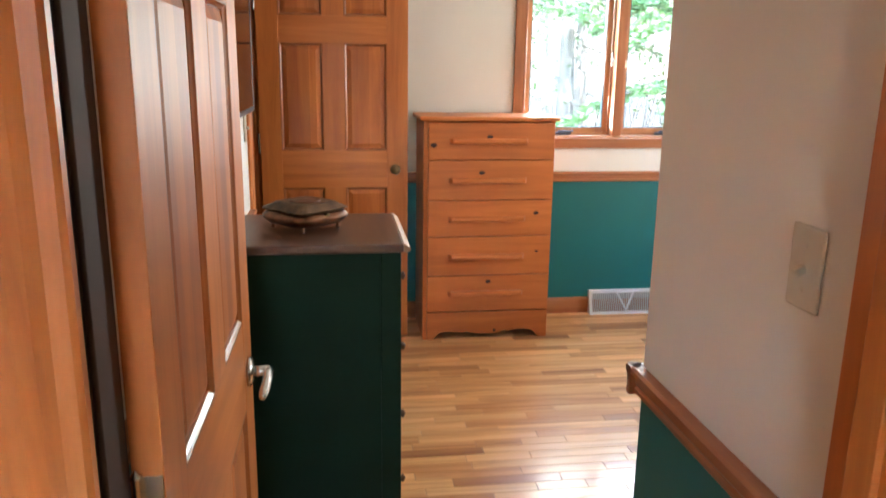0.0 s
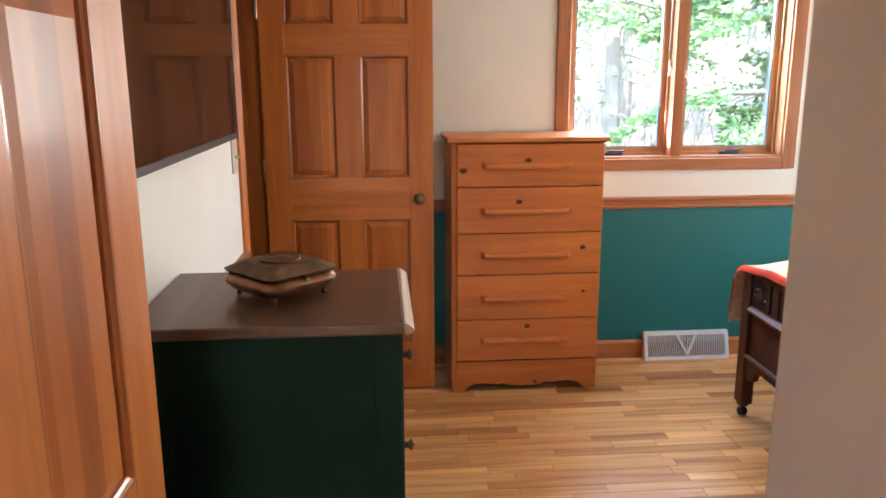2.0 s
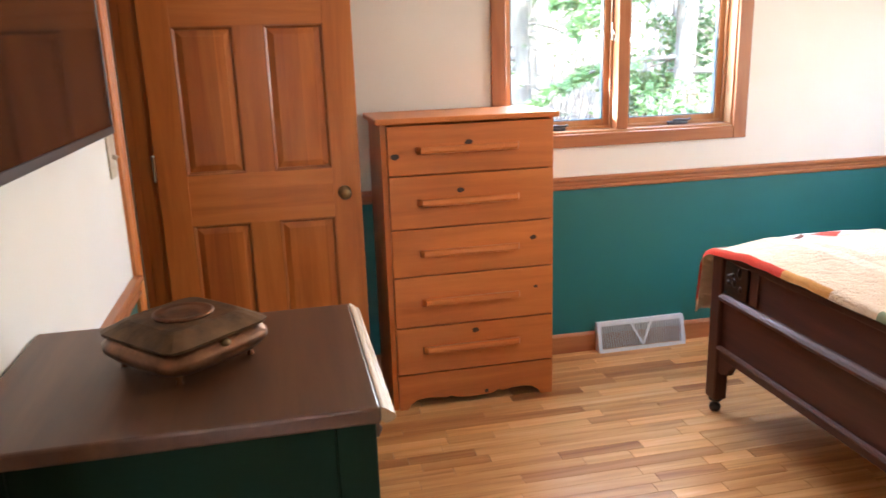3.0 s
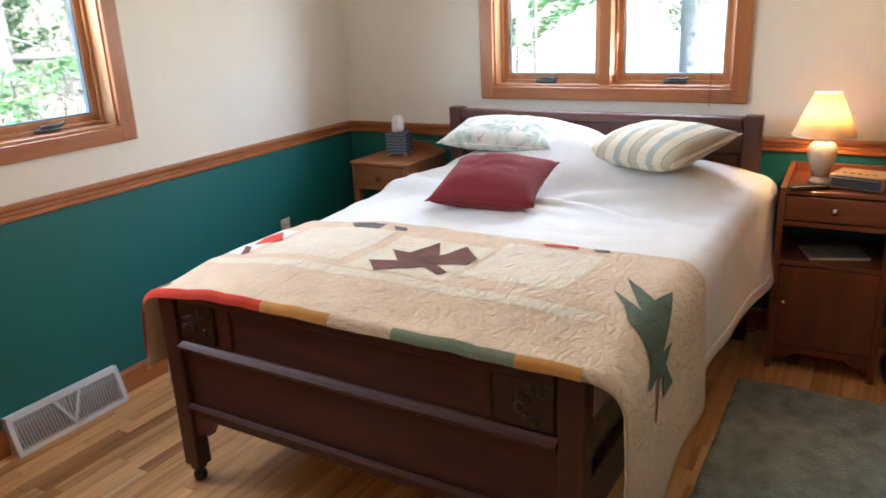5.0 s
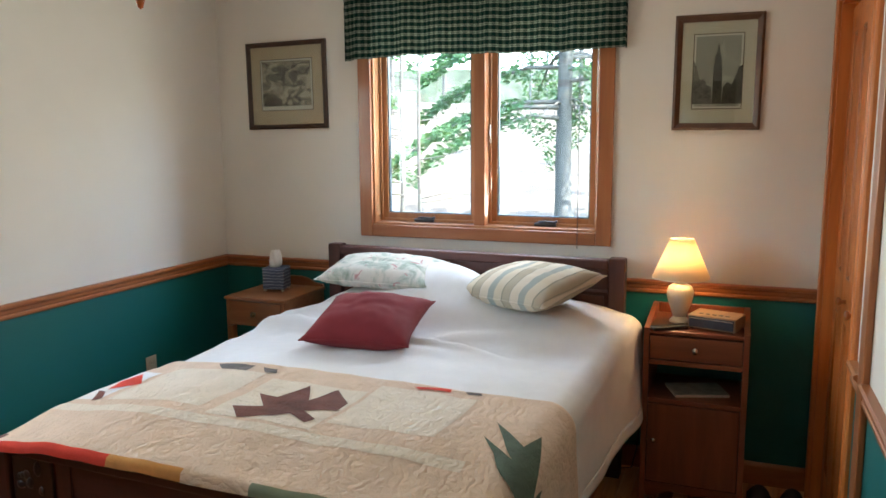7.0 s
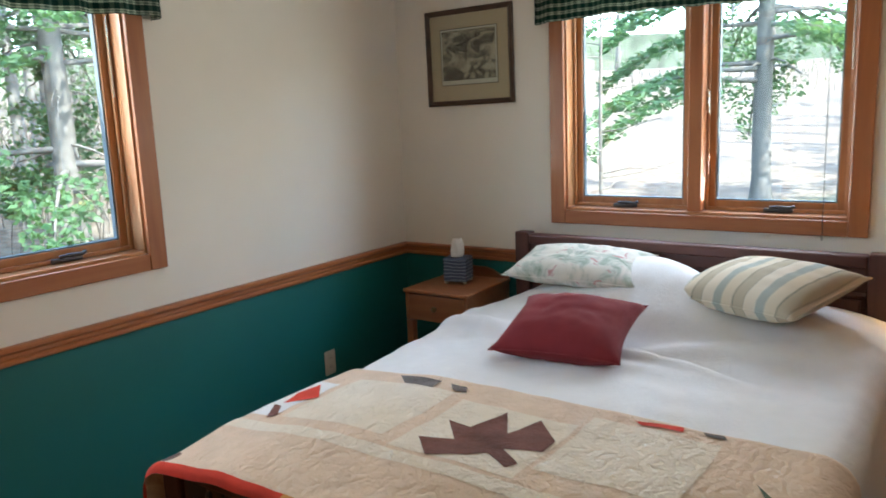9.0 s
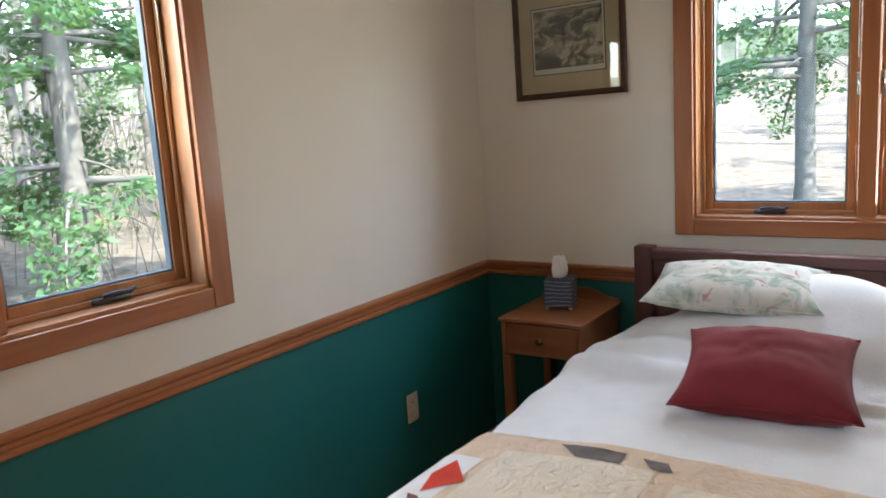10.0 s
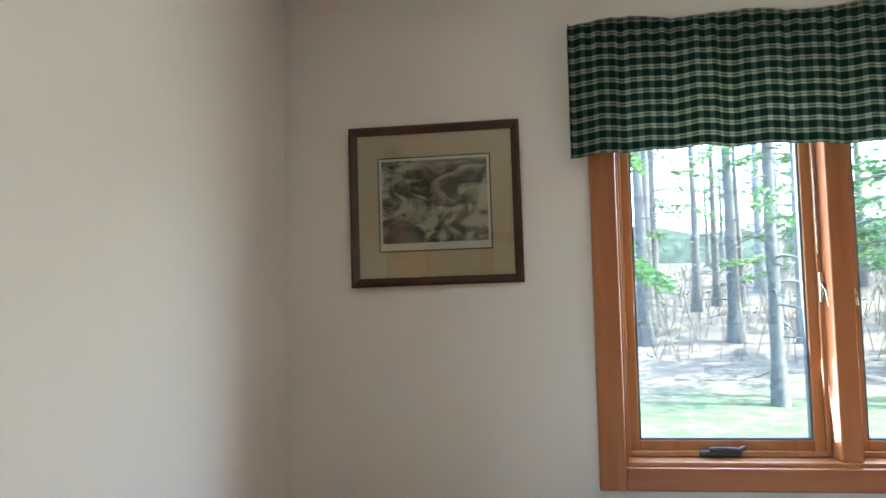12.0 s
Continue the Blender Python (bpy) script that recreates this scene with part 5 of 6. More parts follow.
def table_lamp():
    x, y, z = 4.275, 4.222, 0.7585
    t = thing("table_lamp", pose(x, y, z), "cream ribbed ceramic table lamp with a pleated shade, switched on", "lamp")
    part("base", lathe([(0.0, 0), (0.040, 0), (0.042, 0.006), (0.036, 0.014), (0.028, 0.022), (0.026, 0.026)], 36), CREAM, t, "", True)
    part("body", lathe([(0.026, 0.0262), (0.034, 0.05), (0.046, 0.085), (0.053, 0.115), (0.053, 0.135), (0.046, 0.152), (0.032, 0.162), (0.024, 0.166), (0.030, 0.174), (0.030, 0.180), (0.0, 0.181)], 72, ribs=18, rib=0.03, twist=6.0), CREAM, t, "twisted ribbed ceramic body", True)
    part("socket", lathe([(0.012, 0.181), (0.012, 0.225), (0.0, 0.226)], 16), BRASS, t, "", True)
    sh = part("shade", lathe([(0.1165, 0.190), (0.048, 0.350)], 72), lamp_shade_mat(), t, "warm glowing fabric shade", True)
    sb = bmesh.new()
    sb.from_mesh(sh.data)
    bmesh.ops.delete(sb, geom=[f for f in sb.faces if len(f.verts) > 4], context="FACES_ONLY")
    sb.to_mesh(sh.data)
    sb.free()
    md = sh.modifiers.new("thick", "SOLIDIFY")
    md.thickness = 0.0012
    part("rim", tube([(0.1168 * math.cos(a * math.pi / 24), 0.1168 * math.sin(a * math.pi / 24), 0.190) for a in range(49)], 0.002, 6), CREAM, sh, "", True)
    part("rim", tube([(0.0482 * math.cos(a * math.pi / 24), 0.0482 * math.sin(a * math.pi / 24), 0.350) for a in range(49)], 0.002, 6), CREAM, sh, "", True)
    part("bulb", lathe([(0.011, 0.2262), (0.014, 0.235), (0.026, 0.258), (0.029, 0.275), (0.024, 0.295), (0.010, 0.305), (0.0, 0.306)], 24), BULB, t, "lit frosted bulb", True)
    return t


BULB, bnt, bb = nodes_of("lit_bulb", 0.4)
bb.inputs["Base Color"].default_value = (1, 0.9, 0.75, 1)
bb.inputs["Emission Color"].default_value = (1.0, 0.66, 0.33, 1)
bb.inputs["Emission Strength"].default_value = 4.8
table_lamp()


def clock_radio():
    t = thing("clock_radio", pose(4.215, 4.075, 0.7585, 0, 0, -16), "flat wood-cased clock radio with a dark front on the nightstand", "clock radio")
    part("case", box(-0.062, 0.075, -0.095, 0.095, 0.004, 0.058, 0.004, 2), plain("radio_case", (0.30, 0.19, 0.11), 0.45, vary=0.15, scale=30), t)
    f = part("front", box(-0.066, -0.0622, -0.088, 0.088, 0.010, 0.053, 0.002), plain("radio_front", (0.05, 0.055, 0.07), 0.15), t, "dark display front")
    part("trim", box(-0.0675, -0.0662, -0.086, 0.086, 0.044, 0.048), STEEL, f)
    for k in range(5):
        part("button", box(-0.03, -0.018, -0.06 + k * 0.026, -0.044 + k * 0.026, 0.058, 0.061, 0.001), DARKMETAL, t)
    for y in (-0.08, 0.08):
        for x in (-0.05, 0.06):
            part("foot", lathe([(0.006, 0), (0.006, 0.0042)], 10, at=(x, y, 0)), RUBBER, t)
    return t


clock_radio()


def remote():
    t = thing("remote_control", pose(4.135, 4.25, 0.7585, 0, 0, 32), "slim black remote control lying by the lamp", "remote control")
    part("body", box(-0.022, 0.022, -0.075, 0.075, 0, 0.016, 0.005, 3), BLACK, t)
    for r in range(5):
        for c in (-0.011, 0.0, 0.011):
            part("button", box(c - 0.003, c + 0.003, -0.05 + r * 0.02, -0.043 + r * 0.02, 0.016, 0.0172), DARKMETAL, t)
    return t


remote()
bk = thing("magazine", pose(4.25, 4.14, 0.4725, 0, 0, 20), "thin pale magazine lying on the nightstand's open shelf", "magazine")
part("inner_block", box(-0.08, 0.08, -0.11, 0.11, 0.0005, 0.010, 0.001), PAPER, bk)
part("cover", box(-0.081, 0.081, -0.111, 0.111, 0.0102, 0.0112), plain("magazine_cover", (0.35, 0.36, 0.30), 0.4, vary=0.4, scale=25), bk)


def tissue_box():
    t = thing("tissue_box", pose(4.315, 6.236, 0.7525, 0, 0, 14), "blue striped tissue box on small feet with a white tissue", "tissue box")
    h = 0.057
    part("box", box(-h, h, -h, h, 0.010, 0.122, 0.006, 3), TBLUE, t)
    for s in (-1, 1):
        for q in (-1, 1):
            part("foot", lathe([(0.005, 0), (0.009, 0.003), (0.009, 0.010), (0.004, 0.0135)], 12, at=(s * 0.046, q * 0.046, 0)), IVORY, t, "", True)
    bm = bmesh.new()
    rings = []
    for k, (r, z) in enumerate(((0.026, 0.122), (0.036, 0.132), (0.035, 0.155), (0.031, 0.185), (0.027, 0.203), (0.018, 0.206))):
        rings.append([(r * (1 + 0.25 * math.sin(3 * a + k)) * math.cos(a), 0.8 * r * (1 + 0.2 * math.cos(2 * a + k)) * math.sin(a), z + 0.004 * math.sin(5 * a)) for a in [2 * math.pi * i / 40 for i in range(40)]])
    part("tissue", loft(rings), TISSUE, t, "crumpled white tissue", True)
    return t


def tissue_blue():
    m, nt, b = nodes_of("tissue_box_stripe", 0.55)
    tc = nt.nodes.new("ShaderNodeTexCoord")
    sp = nt.nodes.new("ShaderNodeSeparateXYZ")
    nt.links.new(tc.outputs["Object"], sp.inputs[0])
    wob = math_node(nt, "MULTIPLY", noise_of(nt, coords(nt), 12, 2), 0.02)
    f = math_node(nt, "FRACT", math_node(nt, "DIVIDE", math_node(nt, "ADD", sp.outputs[2], wob), 0.016))
    nt.links.new(ramp_of(nt, f, ((0.0, (0.05, 0.07, 0.13)), (0.6, (0.06, 0.09, 0.16)), (0.68, (0.28, 0.34, 0.42)), (0.8, (0.28, 0.34, 0.42)), (0.88, (0.04, 0.06, 0.11)))), b.inputs["Base Color"])
    return m


TBLUE = tissue_blue()
tissue_box()


# ---- pictures on the east wall ----
def etching_mat(name, dark, light, scale):
    m, nt, b = nodes_of(name, 0.8)
    v = coords(nt, (1, 1, 1.6))
    a = noise_of(nt, v, scale, 6, 0.62, 1.2)
    nt.links.new(ramp_of(nt, a, ((0.42, dark), (0.5, tuple((p + q) * 0.4 for p, q in zip(dark, light))), (0.58, light))), b.inputs["Base Color"])
    return m


def picture(y0, y1, z0, z1, border, mat_w, paper, mat_m, frame_m, art, label, tilt=0.0, relief=()):
    w, h = y1 - y0, z1 - z0
    t = thing("picture", pose(E, (y0 + y1) / 2, (z0 + z1) / 2, 0, 0, -90) @ pose(0, 0, 0, 0, tilt, 0), label, "picture")
    hw, hh = w / 2, h / 2

    def bevel_bar(p, horizontal):
        bm = bmesh.new()
        prof = [(0, 0), (0, -0.016), (0.35, -0.022), (0.75, -0.014), (1, -0.010), (1, 0)]
        ends = []
        for s in (-1, 1):
            ring = []
            for u, y in prof:
                if horizontal:
                    ring.append(bm.verts.new((s * (hw - u * border), y, p * (hh - u * border))))
                else:
                    ring.append(bm.verts.new((p * (hw - u * border), y, s * (hh - u * border))))
            ends.append(ring)
        n = len(prof)
        for i in range(n):
            bm.faces.new((ends[0][i], ends[0][(i + 1) % n], ends[1][(i + 1) % n], ends[1][i]))
        bm.faces.new(ends[0][::-1])
        bm.faces.new(ends[1])
        return bm
    for p in (-1, 1):
        part("frame_rail", bevel_bar(p, True), frame_m, t)
        part("frame_rail", bevel_bar(p, False), frame_m, t)
    iw, ih = hw - border, hh - border
    part("mat_board", box(-iw, iw, -0.006, -0.0005, -ih, ih), mat_m, t, "plain mat board")
    l, r, lo, hi = mat_w
    part("mat_edge", box(-iw + l - 0.004, iw - r + 0.004, -0.0068, -0.0062, -ih + lo - 0.004, ih - hi + 0.004), frame_m, t, "dark line round the print")
    part("paper", box(-iw + l, iw - r, -0.0074, -0.007, -ih + lo, ih - hi), paper, t, "pale print margin")
    pr = part("print", box(-iw + l + 0.007, iw - r - 0.007, -0.0080, -0.0076, -ih + lo + (0.020 if not relief else 0.007), ih - hi - 0.007), art, t, "faded monochrome print")
    for pts, mm in relief:
        bm = outline(pts, -0.0086, -0.0081)
        part("shape", bm, mm, pr)
    g = part("glass", box(-iw, iw, -0.0098, -0.0092, -ih, ih), GLASS, t, "picture glass")
    g.visible_shadow = False
    return t


INK = plain("faded_ink", (0.07, 0.06, 0.045), 0.8, vary=0.5, scale=60)
INK2 = plain("pale_ink", (0.17, 0.15, 0.12), 0.8, vary=0.5, scale=60)
ETCH = etching_mat("engraving", (0.06, 0.043, 0.030), (0.50, 0.41, 0.30), 11)
SKYART = etching_mat("engraving_sky", (0.30, 0.28, 0.23), (0.40, 0.37, 0.30), 5)
picture(6.005, 6.484, 1.583, 2.032, 0.024, (0.060, 0.062, 0.075, 0.068), PAPER, MATB, PICFRAME, ETCH, "dark-framed sepia engraving in a tan mat on the wall", -0.6)
tower = [(-0.018, -0.13), (0.02, -0.13), (0.018, 0.03), (0.014, 0.035), (0.013, 0.07), (0.008, 0.075), (0.006, 0.10), (0.001, 0.125), (-0.004, 0.10), (-0.006, 0.075), (-0.012, 0.07), (-0.013, 0.035), (-0.017, 0.03)]
left = [(-0.098, -0.13), (-0.018, -0.13), (-0.022, -0.06), (-0.045, -0.05), (-0.05, -0.02), (-0.07, -0.03), (-0.085, 0.03), (-0.098, 0.05)]
right = [(0.02, -0.13), (0.098, -0.13), (0.098, 0.03), (0.082, 0.02), (0.07, -0.02), (0.058, -0.05), (0.04, -0.04), (0.024, -0.06)]
picture(3.944, 4.298, 1.556, 2.036, 0.030, (0.050, 0.050, 0.062, 0.052), PAPER, MATC, PICFRAME2, SKYART, "brown-framed engraving of a tall tower in a cream mat", 0.3, ((left, INK2), (right, INK), (tower, INK)))


# ---- rug, clogs, cords, ceiling fan ----
def rug():
    t = thing("rug", pose(0, 0, 0), "soft sage green bedside rug on the wooden floor", "rug")
    bm = bmesh.new()
    x0, x1, y0, y1, n, m = 2.93, 3.94, 3.81, 4.42, 90, 56
    rng = random.Random(4)
    g = []
    for i in range(n + 1):
        row = []
        for j in range(m + 1):
            edge = min(i, n - i, j, m - j)
            z = 0.004 + (0.014 if edge > 1 else 0.006 * edge) + rng.uniform(0, 0.004) * (edge > 0)
            row.append(bm.verts.new((x0 + (x1 - x0) * i / n + rng.uniform(-0.003, 0.003), y0 + (y1 - y0) * j / m + rng.uniform(-0.003, 0.003), z)))
        g.append(row)
    for i in range(n):
        for j in range(m):
            bm.faces.new((g[i][j], g[i + 1][j], g[i + 1][j + 1], g[i][j + 1]))
    part("surface", bm, RUGM, t, "", True)
    part("backing", box(x0 + 0.004, x1 - 0.004, y0 + 0.004, y1 - 0.004, 0.0, 0.003), RUBBER, t)
    return t


rug()


def clog(m, label):
    t = thing("clog", m, label, "shoe", "pair of clogs")
    n, rings = 28, []
    for k in range(15):
        u = k / 14
        x = -0.13 + 0.26 * u
        w = 0.030 + 0.020 * math.sin(math.pi * min(1, u * 1.15) ** 0.9) + 0.006 * u
        if u > 0.93 or u < 0.05:
            w *= 0.6
        top = 0.030 + (0.052 * smooth_step(0.40, 0.58, u) * (1 - 0.75 * smooth_step(0.70, 1.0, u))) + 0.014 * (1 - smooth_step(0, 0.12, u))
        rings.append([(x, w * math.cos(a), 0.022 + max(0, math.sin(a)) * (top - 0.022) + min(0, math.sin(a)) * 0.004) for a in [2 * math.pi * i / n for i in range(n)]])
    part("upper", loft(rings), RUBBER, t, "", True)
    sole = []
    for k in range(15):
        u = k / 14
        x = -0.133 + 0.266 * u
        w = (0.034 + 0.014 * math.sin(math.pi * u) + 0.006 * u) * (0.55 if k in (0, 14) else 1)
        sole.append([(x, w, 0.0), (x, w, 0.022), (x, -w, 0.022), (x, -w, 0.0)])
    part("sole", loft(sole), BLACK, t)
    part("insole", loft([squircle(0.033, 0.0305, 0), squircle(0.032, 0.033, 0)]), DARKMETAL, t, "", True).location = (-0.075, 0, 0)
    return t


clog(pose(4.24, 3.872, 0, 0, 0, 4), "black rubber clog on the floor by the nightstand")
clog(pose(4.25, 3.752, 0, 0, 0, -5), "black rubber clog on the floor by the closet")

for pts, lb in (([(4.487, 4.405, 0.410), (4.462, 4.405, 0.408), (4.45, 4.40, 0.36), (4.455, 4.39, 0.25), (4.46, 4.40, 0.10), (4.45, 4.42, 0.008), (4.42, 4.47, 0.006)], "thin brown cord hanging from the wall outlet"),
                ([(4.487, 4.405, 0.366), (4.46, 4.41, 0.363), (4.445, 4.415, 0.31), (4.448, 4.42, 0.22), (4.46, 4.38, 0.30), (4.475, 4.36, 0.55), (4.484, 4.30, 0.72), (4.478, 4.24, 0.80)], "thin cream lamp cord hanging from the wall outlet")):
    tagged(part("power_cord", tube(pts, 0.0028, 8), IVORY if "cream" in lb else RUBBER, None, "", True), lb, "cord")
tagged(part("blind_cord", tube([(E - 0.026, 4.70, 1.93), (E - 0.024, 4.70, 1.5), (E - 0.026, 4.699, 1.02)], 0.0016, 6), DARKMETAL, None, "", True), "thin dark cord hanging down beside the window", "cord")


def ceiling_fan():
    cx, cy = 2.21, 5.04
    t = thing("ceiling_fan", pose(cx, cy, C), "ceiling fan with pale blades and a wooden-tipped pull chain", "ceiling fan")
    part("canopy", lathe([(0.0, -0.055), (0.03, -0.053), (0.055, -0.035), (0.065, -0.008), (0.065, 0.0)], 32), WHITEMETAL, t, "", True)
    part("rod", lathe([(0.012, -0.16), (0.012, -0.05)], 16), WHITEMETAL, t, "", True)
    part("motor", lathe([(0.0, -0.335), (0.05, -0.332), (0.085, -0.315), (0.105, -0.285), (0.105, -0.235), (0.085, -0.195), (0.04, -0.165), (0.0, -0.158)], 36), WHITEMETAL, t, "", True)
    for k in range(5):
        a = radians(167 + 72 * k)
        m = Matrix.Rotation(a, 4, "Z")
        bm = bmesh.new()
        pts = [(0.17, -0.045), (0.20, -0.055), (0.54, -0.062), (0.59, -0.048), (0.605, 0.0), (0.59, 0.048), (0.54, 0.062), (0.20, 0.055), (0.17, 0.045)]
        lo = [bm.verts.new((x, y, -0.303 - 0.17 * y)) for x, y in pts]
        hi = [bm.verts.new((x, y, -0.297 - 0.17 * y)) for x, y in pts]
        for i in range(len(pts)):
            bm.faces.new((lo[i], lo[(i + 1) % len(pts)], hi[(i + 1) % len(pts)], hi[i]))
        bm.faces.new(lo[::-1])
        bm.faces.new(hi)
        bmesh.ops.transform(bm, matrix=m, verts=bm.verts[:])
        b = part("blade", bm, PALEWOOD, t, "pale wooden blade")
        br = box(0.095, 0.235, -0.018, 0.018, -0.296, -0.288, 0.003)
        bmesh.ops.transform(br, matrix=m, verts=br.verts[:])
        part("blade_arm", br, BRASS, b)
    ch = part("pull_chain", tube([(-0.07, -0.01, -0.315), (-0.069, -0.01, -0.48), (-0.07, -0.01, -0.60)], 0.0016, 6), BRASS, t, "", True)
    part("pull_tip", lathe([(0.0, -0.668), (0.005, -0.664), (0.0085, -0.650), (0.006, -0.640), (0.010, -0.626), (0.0085, -0.610), (0.005, -0.604), (0.003, -0.598), (0.0, -0.597)], 18, at=(-0.07, -0.01, 0)), PINEZ, ch, "turned wooden pull tip", True)
    return t


ceiling_fan()


# ---- outdoors ----
def ground_height(x, y):
    r = math.hypot(x - 2.4, y - 4.5)
    h = -0.28 + 0.030 * max(0.0, r - 7) + 0.085 * max(0.0, min(r, 48) - 13.5) - 0.02 * max(0.0, r - 60)
    if r > 7:
        h += 0.16 * noise.noise(Vector((x * 0.16, y * 0.16, 2.0))) + 0.05 * noise.noise(Vector((x * 0.7, y * 0.7, 5.0)))
    return h


def ground_mat():
    m, nt, b = nodes_of("ground_cover", 0.95, spec=0.1)
    tc = nt.nodes.new("ShaderNodeTexCoord")
    v = tc.outputs["Object"]
    ln = nt.nodes.new("ShaderNodeVectorMath")
    ln.operation = "DISTANCE"
    nt.links.new(v, ln.inputs[0])
    ln.inputs[1].default_value = (6.5, 1.0, 0)
    wob = math_node(nt, "MULTIPLY_ADD", noise_of(nt, v, 0.35, 3), 4.0, -2.0)
    r = math_node(nt, "ADD", ln.outputs["Value"], wob)
    edge = nt.nodes.new("ShaderNodeMapRange")
    edge.inputs[1].default_value, edge.inputs[2].default_value = 8.6, 10.6
    nt.links.new(r, edge.inputs[0])
    grass = ramp_of(nt, noise_of(nt, v, 3.5, 6, 0.7), ((0.3, (0.058, 0.076, 0.038)), (0.5, (0.098, 0.115, 0.060)), (0.7, (0.165, 0.158, 0.105))))
    leaves = ramp_of(nt, noise_of(nt, v, 6.0, 8, 0.75), ((0.32, (0.05, 0.036, 0.026)), (0.5, (0.15, 0.12, 0.092)), (0.7, (0.25, 0.21, 0.17))))
    nt.links.new(mix_of(nt, edge.outputs[0], grass, leaves), b.inputs["Base Color"])
    bump_of(nt, b, noise_of(nt, v, 18, 6, 0.7), 0.8, 0.05)
    return m


bm = bmesh.new()
radii = [0, 3, 6, 8, 10, 12, 14, 16, 18, 21, 24, 28, 33, 40, 50, 62, 78, 110, 200, 600]
seg = 96
rings = []
for r in radii:
    rings.append([bm.verts.new((2.4 + r * math.cos(2 * math.pi * i / seg), 4.5 + r * math.sin(2 * math.pi * i / seg),
                                ground_height(2.4 + r * math.cos(2 * math.pi * i / seg), 4.5 + r * math.sin(2 * math.pi * i / seg)))) for i in range(seg)] if r else [bm.verts.new((2.4, 4.5, -0.28))])
for i in range(seg):
    bm.faces.new((rings[0][0], rings[1][i], rings[1][(i + 1) % seg]))
for a, b in zip(rings[1:], rings[2:]):
    for i in range(seg):
        bm.faces.new((a[i], b[i], b[(i + 1) % seg], a[(i + 1) % seg]))
tagged(part("ground", bm, ground_mat(), None, "", True), "sunlit lawn turning to pale leaf litter under trees", "ground", kind="structure")

BARK = plain("grey_bark", (0.125, 0.112, 0.10), 0.95, vary=0.45, scale=14, bump=0.9, bscale=40)
BARKP = plain("pale_bark", (0.21, 0.195, 0.18), 0.95, vary=0.45, scale=7, bump=0.9, bscale=35)
TWIG = plain("twig_bark", (0.13, 0.108, 0.088), 0.95, vary=0.3, scale=8, bump=0)


def leaf_mat(name, dark, light):
    m, nt, b = nodes_of(name, 0.6, spec=0.25)
    geo = nt.nodes.new("ShaderNodeNewGeometry")
    nt.links.new(ramp_of(nt, geo.outputs["Random Per Island"], ((0.0, dark), (1.0, light))), b.inputs["Base Color"])
    tr = nt.nodes.new("ShaderNodeBsdfTranslucent")
    tr.inputs[0].default_value = (light[0] * 1.6, light[1] * 1.6, light[2], 1)
    mx = nt.nodes.new("ShaderNodeMixShader")
    mx.inputs[0].default_value = 0.35
    nt.links.new(b.outputs[0], mx.inputs[1])
    nt.links.new(tr.outputs[0], mx.inputs[2])
    nt.links.new(mx.outputs[0], nt.nodes["Material Output"].inputs[0])
    return m


NEEDLE = leaf_mat("needles", (0.034, 0.080, 0.036), (0.092, 0.165, 0.078))
SPRING = leaf_mat("spring_leaves", (0.045, 0.085, 0.034), (0.095, 0.145, 0.060))


def mesh_of(name, verts, faces, material, parent, smooth=False):
    me = bpy.data.meshes.new(name)
    me.from_pydata(verts, [], faces)
    me.materials.append(material)
    if smooth:
        for p in me.polygons:
            p.use_smooth = True
    ob = new(name, me)
    ob.parent = parent
    return ob


def limb(verts, faces, pts, radii_, seg=7):
    base = len(verts)
    for i, p in enumerate(pts):
        d = (pts[min(i + 1, len(pts) - 1)] - pts[max(0, i - 1)]).normalized()
        side = d.cross(Vector((0.13, 0.31, 0.94))).normalized()
        up = side.cross(d)
        for k in range(seg):
            a = 2 * math.pi * k / seg
            verts.append(p + (side * math.cos(a) + up * math.sin(a)) * radii_[i])
    for i in range(len(pts) - 1):
        for k in range(seg):
            q = base + i * seg
            faces.append((q + k, q + (k + 1) % seg, q + seg + (k + 1) % seg, q + seg + k))


def spray(verts, faces, p, d, size, rng):
    """One flat pointed spray of needles or a leaf: two triangles."""
    d = d.normalized()
    s = d.cross(Vector((rng.uniform(-1, 1), rng.uniform(-1, 1), rng.uniform(-1, 1)))).normalized() * size * 0.22
    b = len(verts)
    verts.extend((p, p + d * size * 0.45 + s, p + d * size, p + d * size * 0.45 - s))
    faces.append((b, b + 1, b + 2, b + 3))


